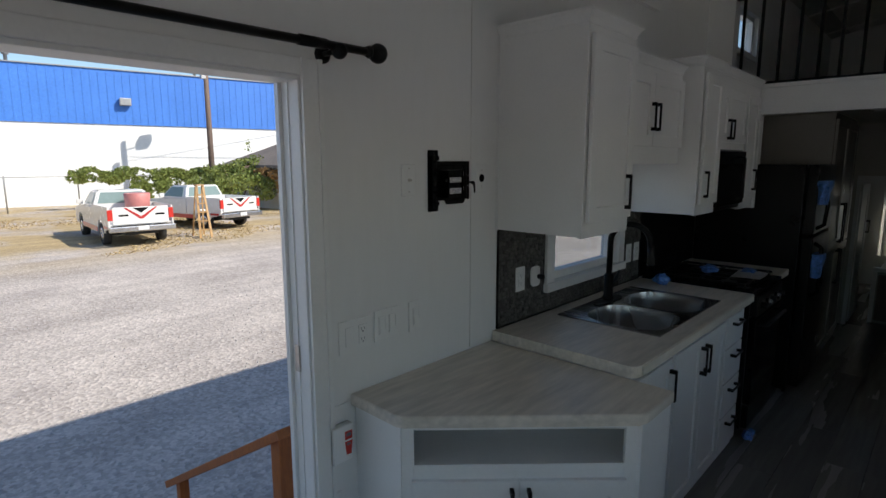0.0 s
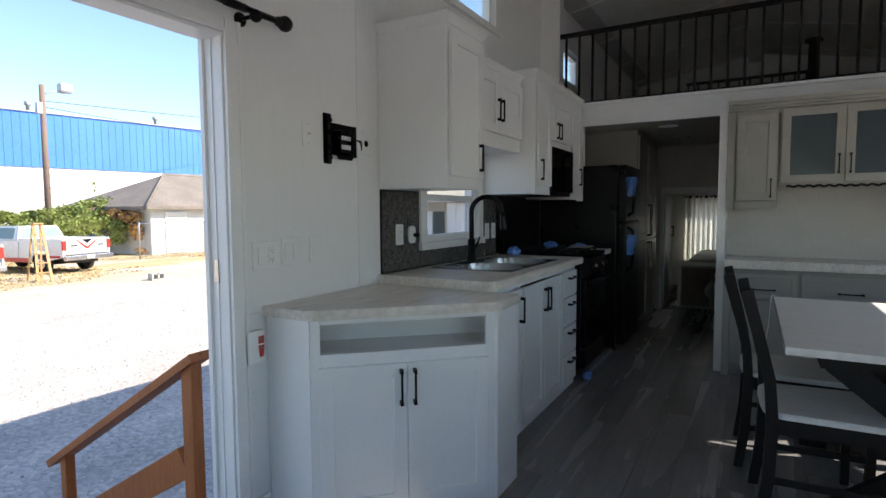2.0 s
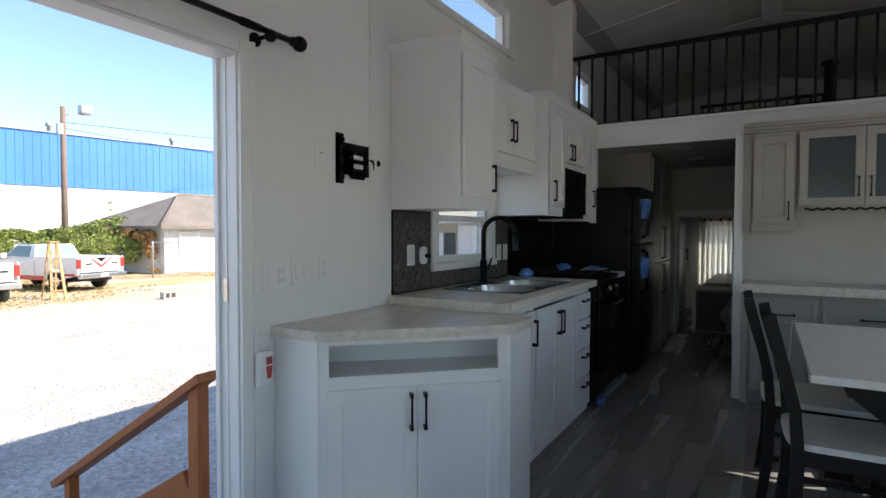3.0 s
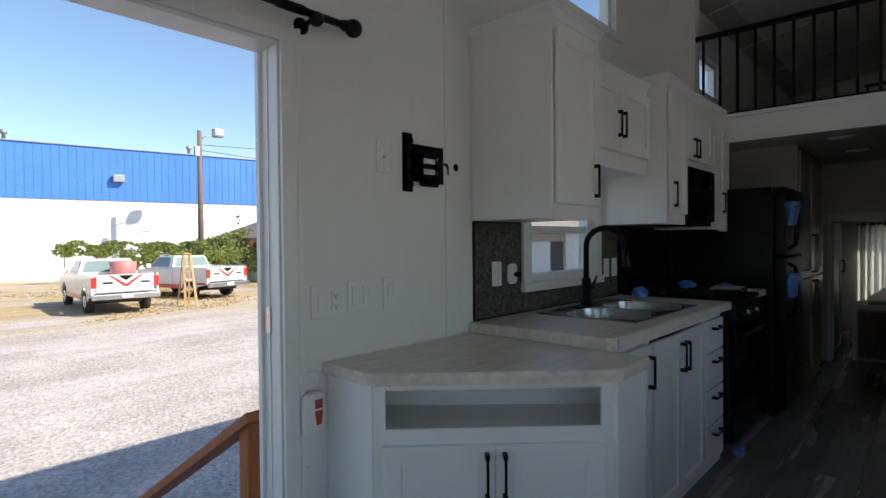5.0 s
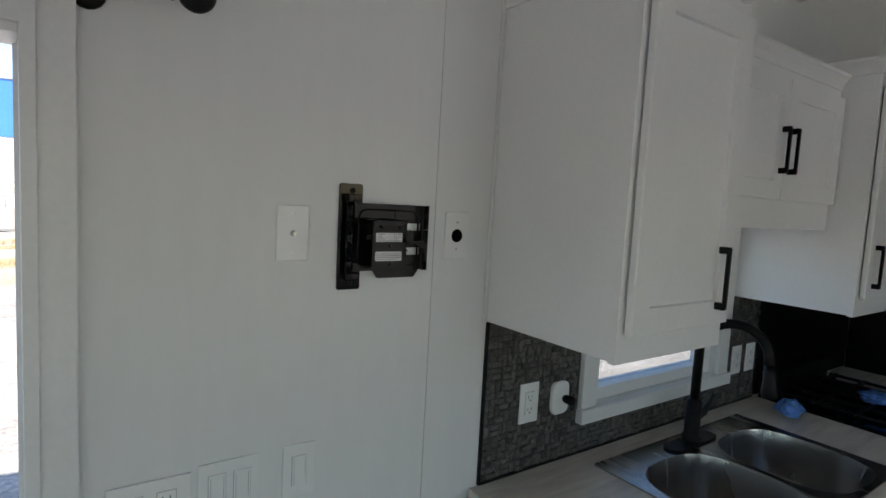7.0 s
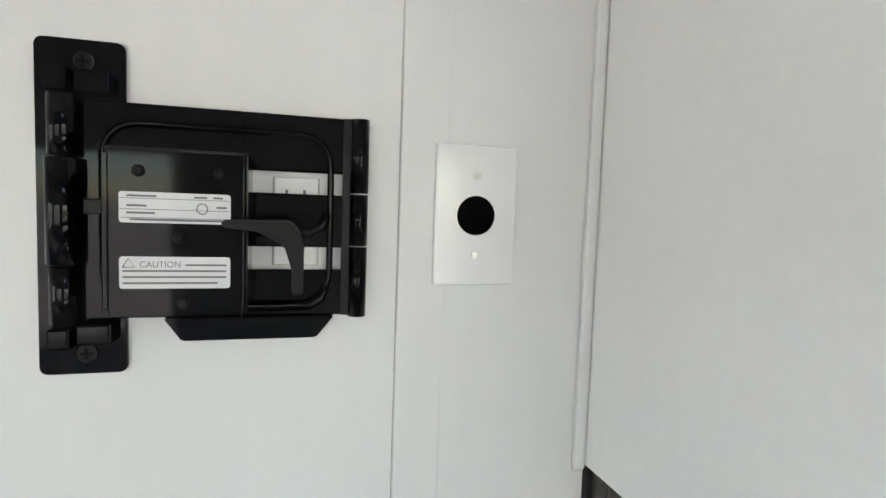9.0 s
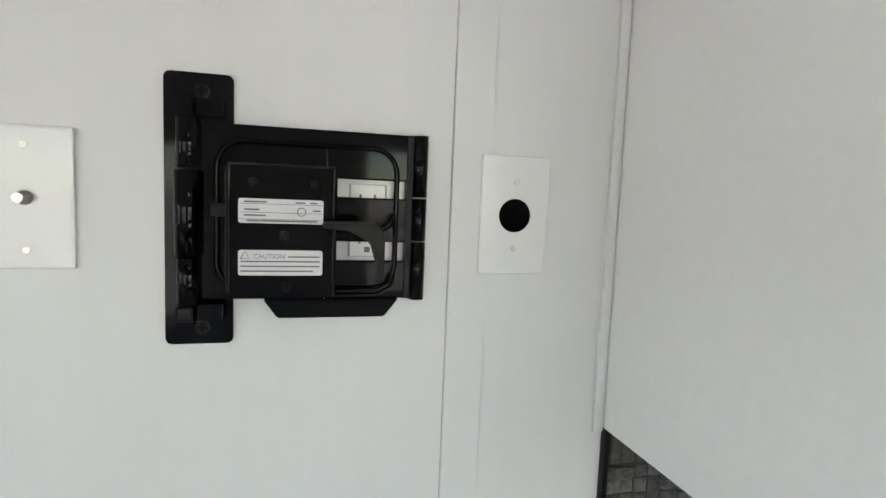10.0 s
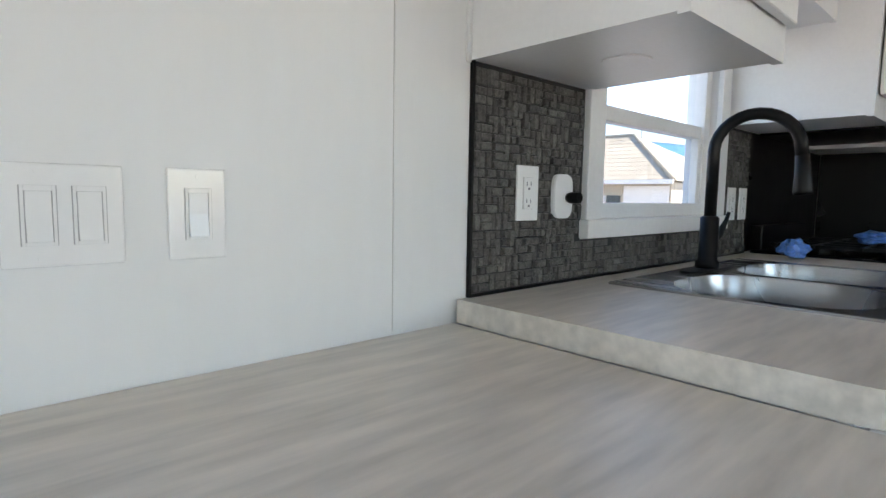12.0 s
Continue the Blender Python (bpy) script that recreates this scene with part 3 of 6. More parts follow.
def base_unit(y0, y1, label, doors=(), drawers=(), top=CT - 0.046):
    c = thing("base_cabinet", (0.3, (y0 + y1) / 2, 0.0), label, "cabinet", group="kitchen base cabinets")
    part("body", boxes((0.02, 0.61, y0, y1, 0.09, top), (0.02, 0.56, y0, y1, 0.0, 0.09)), CABWHITE, c)
    part("face_frame", boxes((0.61, 0.625, y0, y0 + 0.03, 0.0, CT - 0.046), (0.61, 0.625, y1 - 0.03, y1, 0.0, CT - 0.046), (0.61, 0.625, y0 + 0.03, y1 - 0.03, 0.0, 0.06), (0.61, 0.625, y0 + 0.03, y1 - 0.03, CT - 0.08, CT - 0.046)), CABWHITE, c)
    for a, b, h in doors:
        d = part("door", shaker(bmesh.new(), (0.626, a, 0.05), Y, Z, X, b - a, 0.775), CABWHITE, c)
        bar_pull("handle", (0.645, h, 0.65), (0.645, h, 0.775), (0.028, 0, 0), d)
    for z0, z1 in drawers:
        d = part("drawer", boxes((0.626, 0.645, y0 + 0.007, y1 - 0.012, z0, z1), bevel=0.003), CABWHITE, c)
        m = (y0 + y1) / 2
        bar_pull("handle", (0.645, m - 0.06, z1 - 0.045), (0.645, m + 0.06, z1 - 0.045), (0.028, 0, 0), d)
    return c


base_unit(0.0, 0.415, "white shaker base cabinet with one door", doors=[(0.02, 0.425, 0.385)])
base_unit(0.415, 1.185, "white shaker sink cabinet with two doors", doors=[(0.455, 0.807, 0.782), (0.812, 1.165, 0.838)], top=0.66)
base_unit(1.185, 1.50, "white drawer cabinet with four drawers", drawers=[(0.05, 0.25), (0.26, 0.45), (0.46, 0.65), (0.66, 0.83)])

# sink: rim, two bowls with real depth
sink = thing("kitchen_sink", (0.34, 0.8, CT), "stainless steel double-bowl drop-in sink", "sink")


def bowl(cx, cy, hx, hy, depth):
    bm = bmesh.new()
    rings = []
    n = 40
    for f, dz in ((1.0, 0.004), (0.99, -0.006), (0.96, -0.05), (0.93, -depth + 0.03), (0.86, -depth + 0.005), (0.5, -depth), (0.12, -depth - 0.003)):
        ring = []
        for k in range(n):
            a = 2 * math.pi * k / n
            c, s = math.cos(a), math.sin(a)
            q = 0.68
            ring.append(bm.verts.new((cx + hx * f * math.copysign(abs(c) ** q, c), cy + hy * f * math.copysign(abs(s) ** q, s), CT + dz)))
        rings.append(ring)
    for r0, r1 in zip(rings, rings[1:]):
        for k in range(n):
            fc = bm.faces.new((r0[k], r1[k], r1[(k + 1) % n], r0[(k + 1) % n]))
            fc.smooth = True
    bm.faces.new(rings[-1][::-1])
    bmesh.ops.recalc_face_normals(bm, faces=bm.faces)
    for fc in bm.faces:
        fc.normal_flip()
    return bm


def rim_with_holes():
    """A flat rim whose two holes follow the bowls."""
    bm = bmesh.new()
    n = 40
    for cy, y0, y1 in ((0.60, SY0 - 0.015, 0.80), (1.00, 0.80, SY1 + 0.015)):
        inner, outer = [], []
        for k in range(n):
            a = 2 * math.pi * k / n
            c, s = math.cos(a), math.sin(a)
            px, py = math.copysign(abs(c) ** 0.68, c), math.copysign(abs(s) ** 0.68, s)
            inner.append(bm.verts.new((0.375 + 0.20 * px, cy + 0.187 * py, CT + 0.004)))
            m = max(abs(c), abs(s))
            ox, oy = c / m, s / m
            outer.append(bm.verts.new(((0.34 + 0.25 * ox), (y0 + y1) / 2 + (y1 - y0) / 2 * oy, CT + 0.004)))
        for k in range(n):
            bm.faces.new((inner[k], outer[k], outer[(k + 1) % n], inner[(k + 1) % n]))
    bmesh.ops.recalc_face_normals(bm, faces=bm.faces)
    if sum(f.normal.z for f in bm.faces) < 0:
        for f in bm.faces:
            f.normal_flip()
    return bm


part("rim", rim_with_holes(), STEEL, sink)
part("rim_edge", boxes((0.088, 0.592, SY0 - 0.018, SY0 - 0.013, CT, CT + 0.005), (0.088, 0.592, SY1 + 0.013, SY1 + 0.018, CT, CT + 0.005), (0.086, 0.091, SY0 - 0.013, SY1 + 0.013, CT, CT + 0.005), (0.588, 0.593, SY0 - 0.013, SY1 + 0.013, CT, CT + 0.005)), STEEL, sink)
for cy in (0.60, 1.00):
    b = part("bowl", bowl(0.375, cy, 0.20, 0.187, 0.17), STEEL, sink)
    part("drain", prism([(0.375 + 0.04 * math.cos(k * math.pi / 8), cy + 0.04 * math.sin(k * math.pi / 8)) for k in range(16)], CT - 0.173, CT - 0.167), NICKEL, b)

fau = thing("kitchen_faucet", (0.145, 0.80, CT + 0.004), "matte black gooseneck kitchen faucet with pull-down head", "faucet")
part("deck_plate", prism([(0.145 + 0.03 * math.cos(a), 0.80 + (0.10 if math.sin(a) > 0 else -0.10) + 0.03 * math.sin(a)) for a in (math.pi * k / 10 for k in range(20))], CT + 0.005, CT + 0.012), BLACKMETAL, fau)
part("column", tube([(0.145, 0.80, CT + 0.01), (0.145, 0.80, CT + 0.03), (0.145, 0.80, CT + 0.035), (0.145, 0.80, CT + 0.15), (0.145, 0.80, CT + 0.155)], [0.031, 0.031, 0.025, 0.024, 0.0165], 18), BLACKMETAL, fau)
arc = [(0.145, 0.80, CT + 0.15), (0.145, 0.80, CT + 0.33)] + [(0.145 + 0.095 * (1 - math.cos(a)), 0.80 + 0.03 * (1 - math.cos(a)), CT + 0.33 + 0.095 * math.sin(a)) for a in (math.pi * k / 14 for k in range(1, 14))] + [(0.338, 0.862, CT + 0.30)]
part("spout", tube(arc, 0.0155, 16), BLACKMETAL, fau)
part("spray_head", tube([(0.337, 0.862, CT + 0.315), (0.341, 0.863, CT + 0.27), (0.344, 0.864, CT + 0.225), (0.345, 0.864, CT + 0.215)], [0.0165, 0.019, 0.024, 0.022], 16), BLACKMETAL, fau)
part("lever", tube([(0.145, 0.825, CT + 0.09), (0.148, 0.86, CT + 0.10), (0.16, 0.875, CT + 0.14), (0.165, 0.88, CT + 0.165)], [0.014, 0.012, 0.006, 0.005], 12), BLACKMETAL, fau)


# ---- wall cabinets ----
def crown(x1, y0, y1, z, left=True, right=True):
    """A crown moulding with a sloping face round the top front of a cabinet."""
    bm = bmesh.new()
    rings = []
    for dx, dz in ((-0.001, 0.0), (0.003, 0.002), (0.004, 0.010), (0.009, 0.022), (0.019, 0.036), (0.025, 0.041), (0.026, 0.050)):
        a, b = y0 - (dx if left else 0), y1 + (dx if right else 0)
        rings.append([bm.verts.new(p) for p in ((0.005, a, z + dz), (x1 + dx, a, z + dz), (x1 + dx, b, z + dz), (0.005, b, z + dz))])
    for lo, hi in zip(rings, rings[1:]):
        for q in range(4):
            bm.faces.new((lo[q], lo[(q + 1) % 4], hi[(q + 1) % 4], hi[q]))
    bm.faces.new(rings[0][::-1])
    bm.faces.new(rings[-1])
    bmesh.ops.recalc_face_normals(bm, faces=bm.faces)
    return bm


def wall_unit(x1, y0, y1, z0, z1, label, doors, with_crown=(True, True), light=False):
    c = thing("wall_cabinet", (0.1, (y0 + y1) / 2, z0), label, "cabinet", group="kitchen wall cabinets")
    xf = x1 - 0.018
    part("side_panel", boxes((0.004, xf, y0, y0 + 0.012, z0, z1)), CABWHITE, c)
    part("side_panel", boxes((0.004, xf, y1 - 0.012, y1, z0, z1)), CABWHITE, c)
    part("bottom_panel", boxes((0.004, xf, y0 + 0.012, y1 - 0.012, z0, z0 + 0.012)), CABWHITE, c)
    part("top_panel", boxes((0.004, xf, y0 + 0.012, y1 - 0.012, z1 - 0.012, z1)), CABWHITE, c)
    part("back_panel", boxes((0.004, 0.010, y0 + 0.012, y1 - 0.012, z0 + 0.012, z1 - 0.012)), CABWHITE, c)
    a0, b0 = min(q[0] for q in doors) + 0.014, max(q[1] for q in doors) - 0.014
    za0, zb0 = doors[0][2] + 0.014, doors[0][3] - 0.014
    part("face_frame", boxes((x1 - 0.018, x1, y0, y1, z0 - 0.004, za0), (x1 - 0.018, x1, y0, y1, zb0, z1), (x1 - 0.018, x1, y0, a0, za0, zb0), (x1 - 0.018, x1, b0, y1, za0, zb0)), CABWHITE, c)
    for a, b, za, zb, h, ha, hb in doors:
        d = part("door", shaker(bmesh.new(), (x1 + 0.006, a, za), Y, Z, X, b - a, zb - za, thick=0.016), CABWHITE, c)
        bar_pull("handle", (x1 + 0.021, h, ha), (x1 + 0.021, h, hb), (0.021, 0, 0), d)
    part("crown", crown(x1, y0, y1, z1, *with_crown), CABWHITE, c)
    return c


u1 = wall_unit(0.411, 0.0, 0.40, 1.367, 2.165, "tall white shaker wall cabinet above the backsplash", [(0.016, 0.385, 1.425, 2.13, 0.328, 1.47, 1.60)])
part("puck_light", prism([(0.21 + 0.045 * math.cos(k * math.pi / 14), 0.2 + 0.045 * math.sin(k * math.pi / 14)) for k in range(28)], 1.364, 1.367), CABWHITE, u1, "round white puck light, unlit")
wall_unit(0.302, 0.412, 1.248, 1.652, 2.12, "white wall cabinet with two doors above the sink window", [(0.425, 0.838, 1.735, 2.09, 0.815, 1.82, 1.94), (0.842, 1.235, 1.735, 2.09, 0.872, 1.82, 1.94)], (False, False))
wall_unit(0.411, 1.25, 1.565, 1.367, 2.165, "tall narrow white shaker wall cabinet", [(1.268, 1.548, 1.425, 2.13, 1.315, 1.47, 1.60)])
wall_unit(0.392, 1.567, 2.14, 1.735, 2.165, "white wall cabinet above the microwave", [(1.58, 1.752, 1.775, 2.09, 1.722, 1.80, 1.905), (1.756, 2.128, 1.775, 2.09, 1.79, 1.80, 1.905)], (False, False))
wall_unit(0.392, 2.142, 2.47, 1.345, 2.165, "white wall cabinet at the end of the run", [(2.155, 2.42, 1.40, 2.09, 2.36, 1.47, 1.60)], (False, True))

# microwave, range, fridge
mw = thing("microwave", (0.2, 1.85, 1.36), "black over-the-range microwave hung under a cabinet", "microwave")
part("body", boxes((0.01, 0.40, 1.575, 2.132, 1.36, 1.733), bevel=0.006), APPL, mw)
part("door", boxes((0.40, 0.425, 1.575, 1.99, 1.39, 1.725), bevel=0.006), BLACKGLOSS, mw)
part("control_panel", boxes((0.40, 0.422, 1.994, 2.132, 1.39, 1.725), bevel=0.004), BLACKGLOSS, mw)
part("handle", tube([(0.42, 1.965, 1.42), (0.46, 1.965, 1.43), (0.46, 1.965, 1.68), (0.42, 1.965, 1.69)], 0.009), BLACKMETAL, mw)

rg = thing("kitchen_range", (0.35, 1.83, 0.0), "black freestanding gas range with blue protective film", "stove")
part("body", boxes((0.02, 0.66, 1.53, 2.13, 0.08, 0.90), bevel=0.005), APPL, rg)
part("cooktop", boxes((0.02, 0.69, 1.525, 2.135, 0.90, 0.925), bevel=0.006), BLACKGLOSS, rg)
part("backguard", boxes((0.015, 0.06, 1.53, 2.13, 0.925, 1.02), bevel=0.006), APPL, rg)
od = part("oven_door", boxes((0.66, 0.70, 1.54, 2.12, 0.24, 0.76), bevel=0.006), BLACKGLOSS, rg)
part("handle", tube([(0.70, 1.60, 0.72), (0.74, 1.60, 0.72), (0.74, 2.06, 0.72), (0.70, 2.06, 0.72)], 0.011), BLACKMETAL, od)
part("drawer", boxes((0.66, 0.695, 1.54, 2.12, 0.09, 0.23), bevel=0.006), APPL, rg)
part("control_panel", boxes((0.66, 0.70, 1.535, 2.125, 0.775, 0.895), bevel=0.006), APPL, rg)
for k in range(5):
    y = 1.62 + k * 0.105
    part("knob", tube([(0.70, y, 0.835), (0.725, y, 0.835), (0.732, y, 0.835)], [0.022, 0.019, 0.014], 12), STEEL if k % 2 else BLACKMETAL, rg)
for gy in (1.68, 1.98):
    for gx in (0.22, 0.5):
        part("burner", prism([(gx + 0.045 * math.cos(a * math.pi / 8), gy + 0.045 * math.sin(a * math.pi / 8)) for a in range(16)], 0.925, 0.94), BLACKMETAL, rg)
    part("grate", boxes(*[(0.08, 0.64, gy + d - 0.005, gy + d + 0.005, 0.945, 0.957) for d in (-0.12, 0.0, 0.12)], *[(gx - 0.005, gx + 0.005, gy - 0.14, gy + 0.14, 0.945, 0.957) for gx in (0.1, 0.22, 0.36, 0.5, 0.62)], *[(gx - 0.006, gx + 0.006, gy + d - 0.006, gy + d + 0.006, 0.925, 0.945) for d in (-0.12, 0.12) for gx in (0.1, 0.62)]), BLACKMETAL, rg, "cast iron grate")

# body coloured grey, not white, to put the shade beside the range into it
narrow = thing("base_cabinet", (0.3, 2.3, 0.0), "narrow base cabinet between range and fridge, greyed in colour for shade", "cabinet", group="kitchen base cabinets")
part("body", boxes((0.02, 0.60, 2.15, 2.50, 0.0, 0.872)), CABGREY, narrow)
part("worktop", boxes((0.006, 0.66, 2.142, 2.50, 0.874, CT), bevel=0.003), LAMINATE, narrow)

fr = thing("refrigerator", (0.42, 2.88, 0.0), "black top-freezer refrigerator with blue film on its handles", "refrigerator")
part("body", boxes((0.004, 0.70, 2.505, 3.22, 0.03, 1.64), bevel=0.006), APPL, fr)
part("base_grille", boxes((0.68, 0.70, 2.54, 3.21, 0.0, 0.03)), APPL, fr)
for z0, z1, h0, h1 in ((0.06, 1.14, 0.72, 1.10), (1.16, 1.64, 1.20, 1.52)):
    d = part("door", boxes((0.705, 0.775, 2.53, 3.22, z0, z1), bevel=0.012), APPL, fr)
    part("handle", tube([(0.775, 2.60, h0), (0.82, 2.60, h0 + 0.03), (0.83, 2.60, (h0 + h1) / 2), (0.82, 2.60, h1 - 0.03), (0.775, 2.60, h1)], 0.013), BLACKGLOSS, d)


def crumple(c, size, seed, flat=(1, 1, 1)):
    """A crumpled lump of thin plastic film."""
    bm = bmesh.new()
    bmesh.ops.create_icosphere(bm, subdivisions=3, radius=1.0)
    for v in bm.verts:
        d = 0.75 + 0.5 * noise.noise(v.co * 1.7 + Vector((seed, 0, 0))) + 0.35 * abs(noise.noise(v.co * 4.1 + Vector((0, seed, 0))))
        v.co = Vector((v.co.x * size * d * flat[0], v.co.y * size * d * flat[1], v.co.z * size * d * flat[2])) + Vector(c)
    return bm


def film_sleeve(c, size, seed):
    """Film wrapped loosely round a handle, wider at the top, with a crumpled hem."""
    bm = bmesh.new()
    n, rows = 20, 9
    grid = []
    for r in range(rows):
        v = r / (rows - 1)
        ring = []
        for k in range(n):
            a = math.tau * k / n
            w = size * (0.62 + 0.28 * v) * (1 + 0.22 * noise.noise(Vector((math.cos(a) * 2 + seed, math.sin(a) * 2, v * 3))))
            hem = 0.10 * size * noise.noise(Vector((math.cos(a) * 3, math.sin(a) * 3 + seed, 5.0))) if r in (0, rows - 1) else 0
            ring.append(bm.verts.new((c[0] + w * 0.62 * math.cos(a), c[1] + w * math.sin(a), c[2] + size * (1.9 * v - 0.95) + hem)))
        grid.append(ring)
    for lo, hi in zip(grid, grid[1:]):
        for k in range(n):
            bm.faces.new((lo[k], lo[(k + 1) % n], hi[(k + 1) % n], hi[k]))
    bm.faces.new(grid[0][::-1])
    bm.faces.new(grid[-1])
    return bm


for i, (c, s) in enumerate((((0.80, 2.60, 1.45), 0.085), ((0.80, 2.60, 0.945), 0.088))):
    part("protective_film", film_sleeve(c, s, 3.1 * i), BLUETAPE, fr, "blue protective plastic film")
for i, (c, s, fl) in enumerate((((0.20, 1.40, CT + 0.035), 0.06, (0.8, 1.0, 0.7)), ((0.36, 1.76, 0.985), 0.05, (1.2, 1.2, 0.55)), ((0.55, 1.9, 0.975), 0.045, (1.2, 1.4, 0.4)), ((0.70, 1.60, 0.035), 0.05, (0.7, 1.2, 0.7)))):
    solid("plastic_film", crumple(c, s, 11 + 2.3 * i, fl), BLUETAPE, "crumpled blue protective plastic film", "packaging", at=(c[0], c[1], c[2] - s * fl[2] * 0.8))

# backsplash panel with black edge strip
bs = struct("backsplash", wall_with_holes("x", 0.0, 0.004, 0.006, 1.50, 0.918, 1.367, [(0.385, 1.26, 1.012, 1.367)]), GROUT, "dark grey interlocking stone mosaic backsplash")
struct("backsplash_range", boxes((0.0, 0.004, 1.50, 2.50, 0.918, 1.367)), APPL, "black splash panel behind the range")
part("edge_strip", boxes((0.0, 0.009, 0.0, 0.006, CT, 1.367), (0.0, 0.010, 0.006, 1.5, CT, CT + 0.007)), BLACKMETAL, bs, "thin black edge strip")


# ---- plates on the wall ----
def plate(name, y, z, w, h, label, category, kinds, p=0.0, group=""):
    """A wall plate centred at y, z with the fittings named in kinds, each at an offset."""
    t = thing(name, (p, y, z), label, category, group)
    part("cover", boxes((p, p + 0.006, y - w / 2, y + w / 2, z - h / 2, z + h / 2), bevel=0.0025), PLASTIC, t)
    q = p + 0.006
    for kind, dy in kinds:
        c = y + dy
        if kind in ("rocker", "outlet", "blank"):
            part("surround", boxes((q, q + 0.0006, c - 0.0172, c + 0.0172, z - 0.0333, z + 0.0333)), PLASTICGREY, t)
        if kind == "rocker":
            part("rocker_frame", boxes((q, q + 0.0030, c - 0.0162, c - 0.0128, z - 0.0332, z + 0.0332), (q, q + 0.0030, c + 0.0128, c + 0.0162, z - 0.0332, z + 0.0332), (q, q + 0.0030, c - 0.0128, c + 0.0128, z + 0.0270, z + 0.0332), (q, q + 0.0030, c - 0.0128, c + 0.0128, z - 0.0332, z - 0.0290), bevel=0.0006), PLASTIC, t)
            part("rocker", prism([(q + 0.0006, z - 0.0288), (q + 0.0052, z - 0.0288), (q + 0.0020, z + 0.0), (q + 0.0028, z + 0.0268), (q + 0.0006, z + 0.0268)], c - 0.0118, c + 0.0118, "y", bevel=0.0005), PLASTIC, t)
        if kind in ("outlet", "blank"):
            part("socket", boxes((q, q + 0.0025, c - 0.016, c + 0.016, z - 0.033, z + 0.033), bevel=0.001), PLASTIC, t)
        if kind == "outlet":
            for s in (-1, 1):
                part("slot", boxes((q + 0.0025, q + 0.003, c - 0.008, c - 0.006, z + s * 0.018 - 0.003, z + s * 0.018 + 0.006), (q + 0.0025, q + 0.003, c + 0.005, c + 0.007, z + s * 0.018 - 0.003, z + s * 0.018 + 0.006), (q + 0.0025, q + 0.003, c - 0.0025, c + 0.0025, z + s * 0.018 - 0.011, z + s * 0.018 - 0.006)), INK, t)
        if kind == "hole":
            # flat black disc: the hole's shaded depth is put in by colour
            part("opening", prism([(c + 0.0165 * math.cos(k * math.pi / 14), z + 0.0165 * math.sin(k * math.pi / 14)) for k in range(28)], q, q + 0.0004, "x"), VOID, t, "black disc for the dark inside of the round cable hole")
        if kind == "coax":
            part("connector", tube([(q, c, z), (q + 0.003, c, z), (q + 0.003, c, z), (q + 0.013, c, z)], [0.0058, 0.0058, 0.004, 0.004], 12), NICKEL, t)
        if kind in ("hole", "coax", "rocker"):
            off = 0.033 if kind == "hole" else 0.042 if kind == "coax" else 0.048
            for s in (-1, 1):
                part("screw", tube([(q, c, z + s * off), (q + 0.001, c, z + s * off)], 0.003, 8), PLASTIC if kind == "rocker" else NICKEL, t)
    return t


plate("cable_plate", -0.117, 1.594, 0.071, 0.117, "white wall plate with a round cable hole", "wall plate", [("hole", 0)])
plate("coax_plate", -0.533, 1.596, 0.068, 0.115, "white wall plate with a coaxial television connector", "wall plate", [("coax", 0)])
plate("wall_outlet", -0.79, 1.074, 0.142, 0.115, "white double wall plate with outlet and blank insert", "outlet", [("blank", -0.028), ("outlet", 0.028)])
plate("light_switch", -0.648, 1.083, 0.118, 0.115, "white double wall plate with two rocker switches", "switch", [("rocker", -0.024), ("rocker", 0.024)])
plate("light_switch", -0.504, 1.083, 0.072, 0.117, "white wall plate with one rocker switch", "switch", [("rocker", 0)])
plate("wall_outlet", 0.164, 1.12, 0.071, 0.116, "white outlet plate on the stone backsplash", "outlet", [("outlet", 0)], p=0.011)
for y in (1.32, 1.43):
    plate("wall_outlet", y, 1.10, 0.071, 0.116, "white outlet plate on the stone backsplash beside the window", "outlet", [("outlet", 0)], p=0.011, group="outlets beside the window")
tp = thing("sensor_plate", (0.011, 0.29, 1.115), "white rounded plate with a black knob on the backsplash", "wall plate")
part("cover", prism([(0.29 + 0.036 * math.copysign(abs(math.cos(a)) ** 0.5, math.cos(a)), 1.115 + 0.05 * math.copysign(abs(math.sin(a)) ** 0.5, math.sin(a))) for a in (2 * math.pi * k / 32 for k in range(32))], 0.008, 0.020, "x", bevel=0.002), PLASTIC, tp)
part("knob", tube([(0.02, 0.305, 1.112), (0.028, 0.305, 1.112), (0.036, 0.305, 1.112), (0.052, 0.305, 1.112)], [0.010, 0.013, 0.013, 0.012], 16), BLACKMETAL, tp)

# smoke detector-like alarm by the door, and small plates under it
al = thing("wall_alarm", (0.0, -0.873, 0.71), "small white alarm box with a red label beside the door", "alarm")
part("case", boxes((0.0, 0.032, -0.915, -0.832, 0.645, 0.78), bevel=0.008), PLASTIC, al)
part("red_label", prism([(-0.869, 0.757), (-0.839, 0.757), (-0.839, 0.727), (-0.869, 0.727)], 0.032, 0.0326, "x"), RED, al, "red label square")
part("red_arrow", prism([(-0.870, 0.72), (-0.838, 0.72), (-0.844, 0.672), (-0.864, 0.672)], 0.032, 0.0326, "x"), RED, al, "red label strip")
part("printing", boxes((0.0326, 0.033, -0.864, -0.844, 0.738, 0.75)), INK, al)
part("printing", boxes((0.0326, 0.033, -0.862, -0.846, 0.706, 0.714)), INK, al)
bp = thing("blank_plate", (0.0, -0.885, 0.83), "small white blank wall plate beside the door", "wall plate")
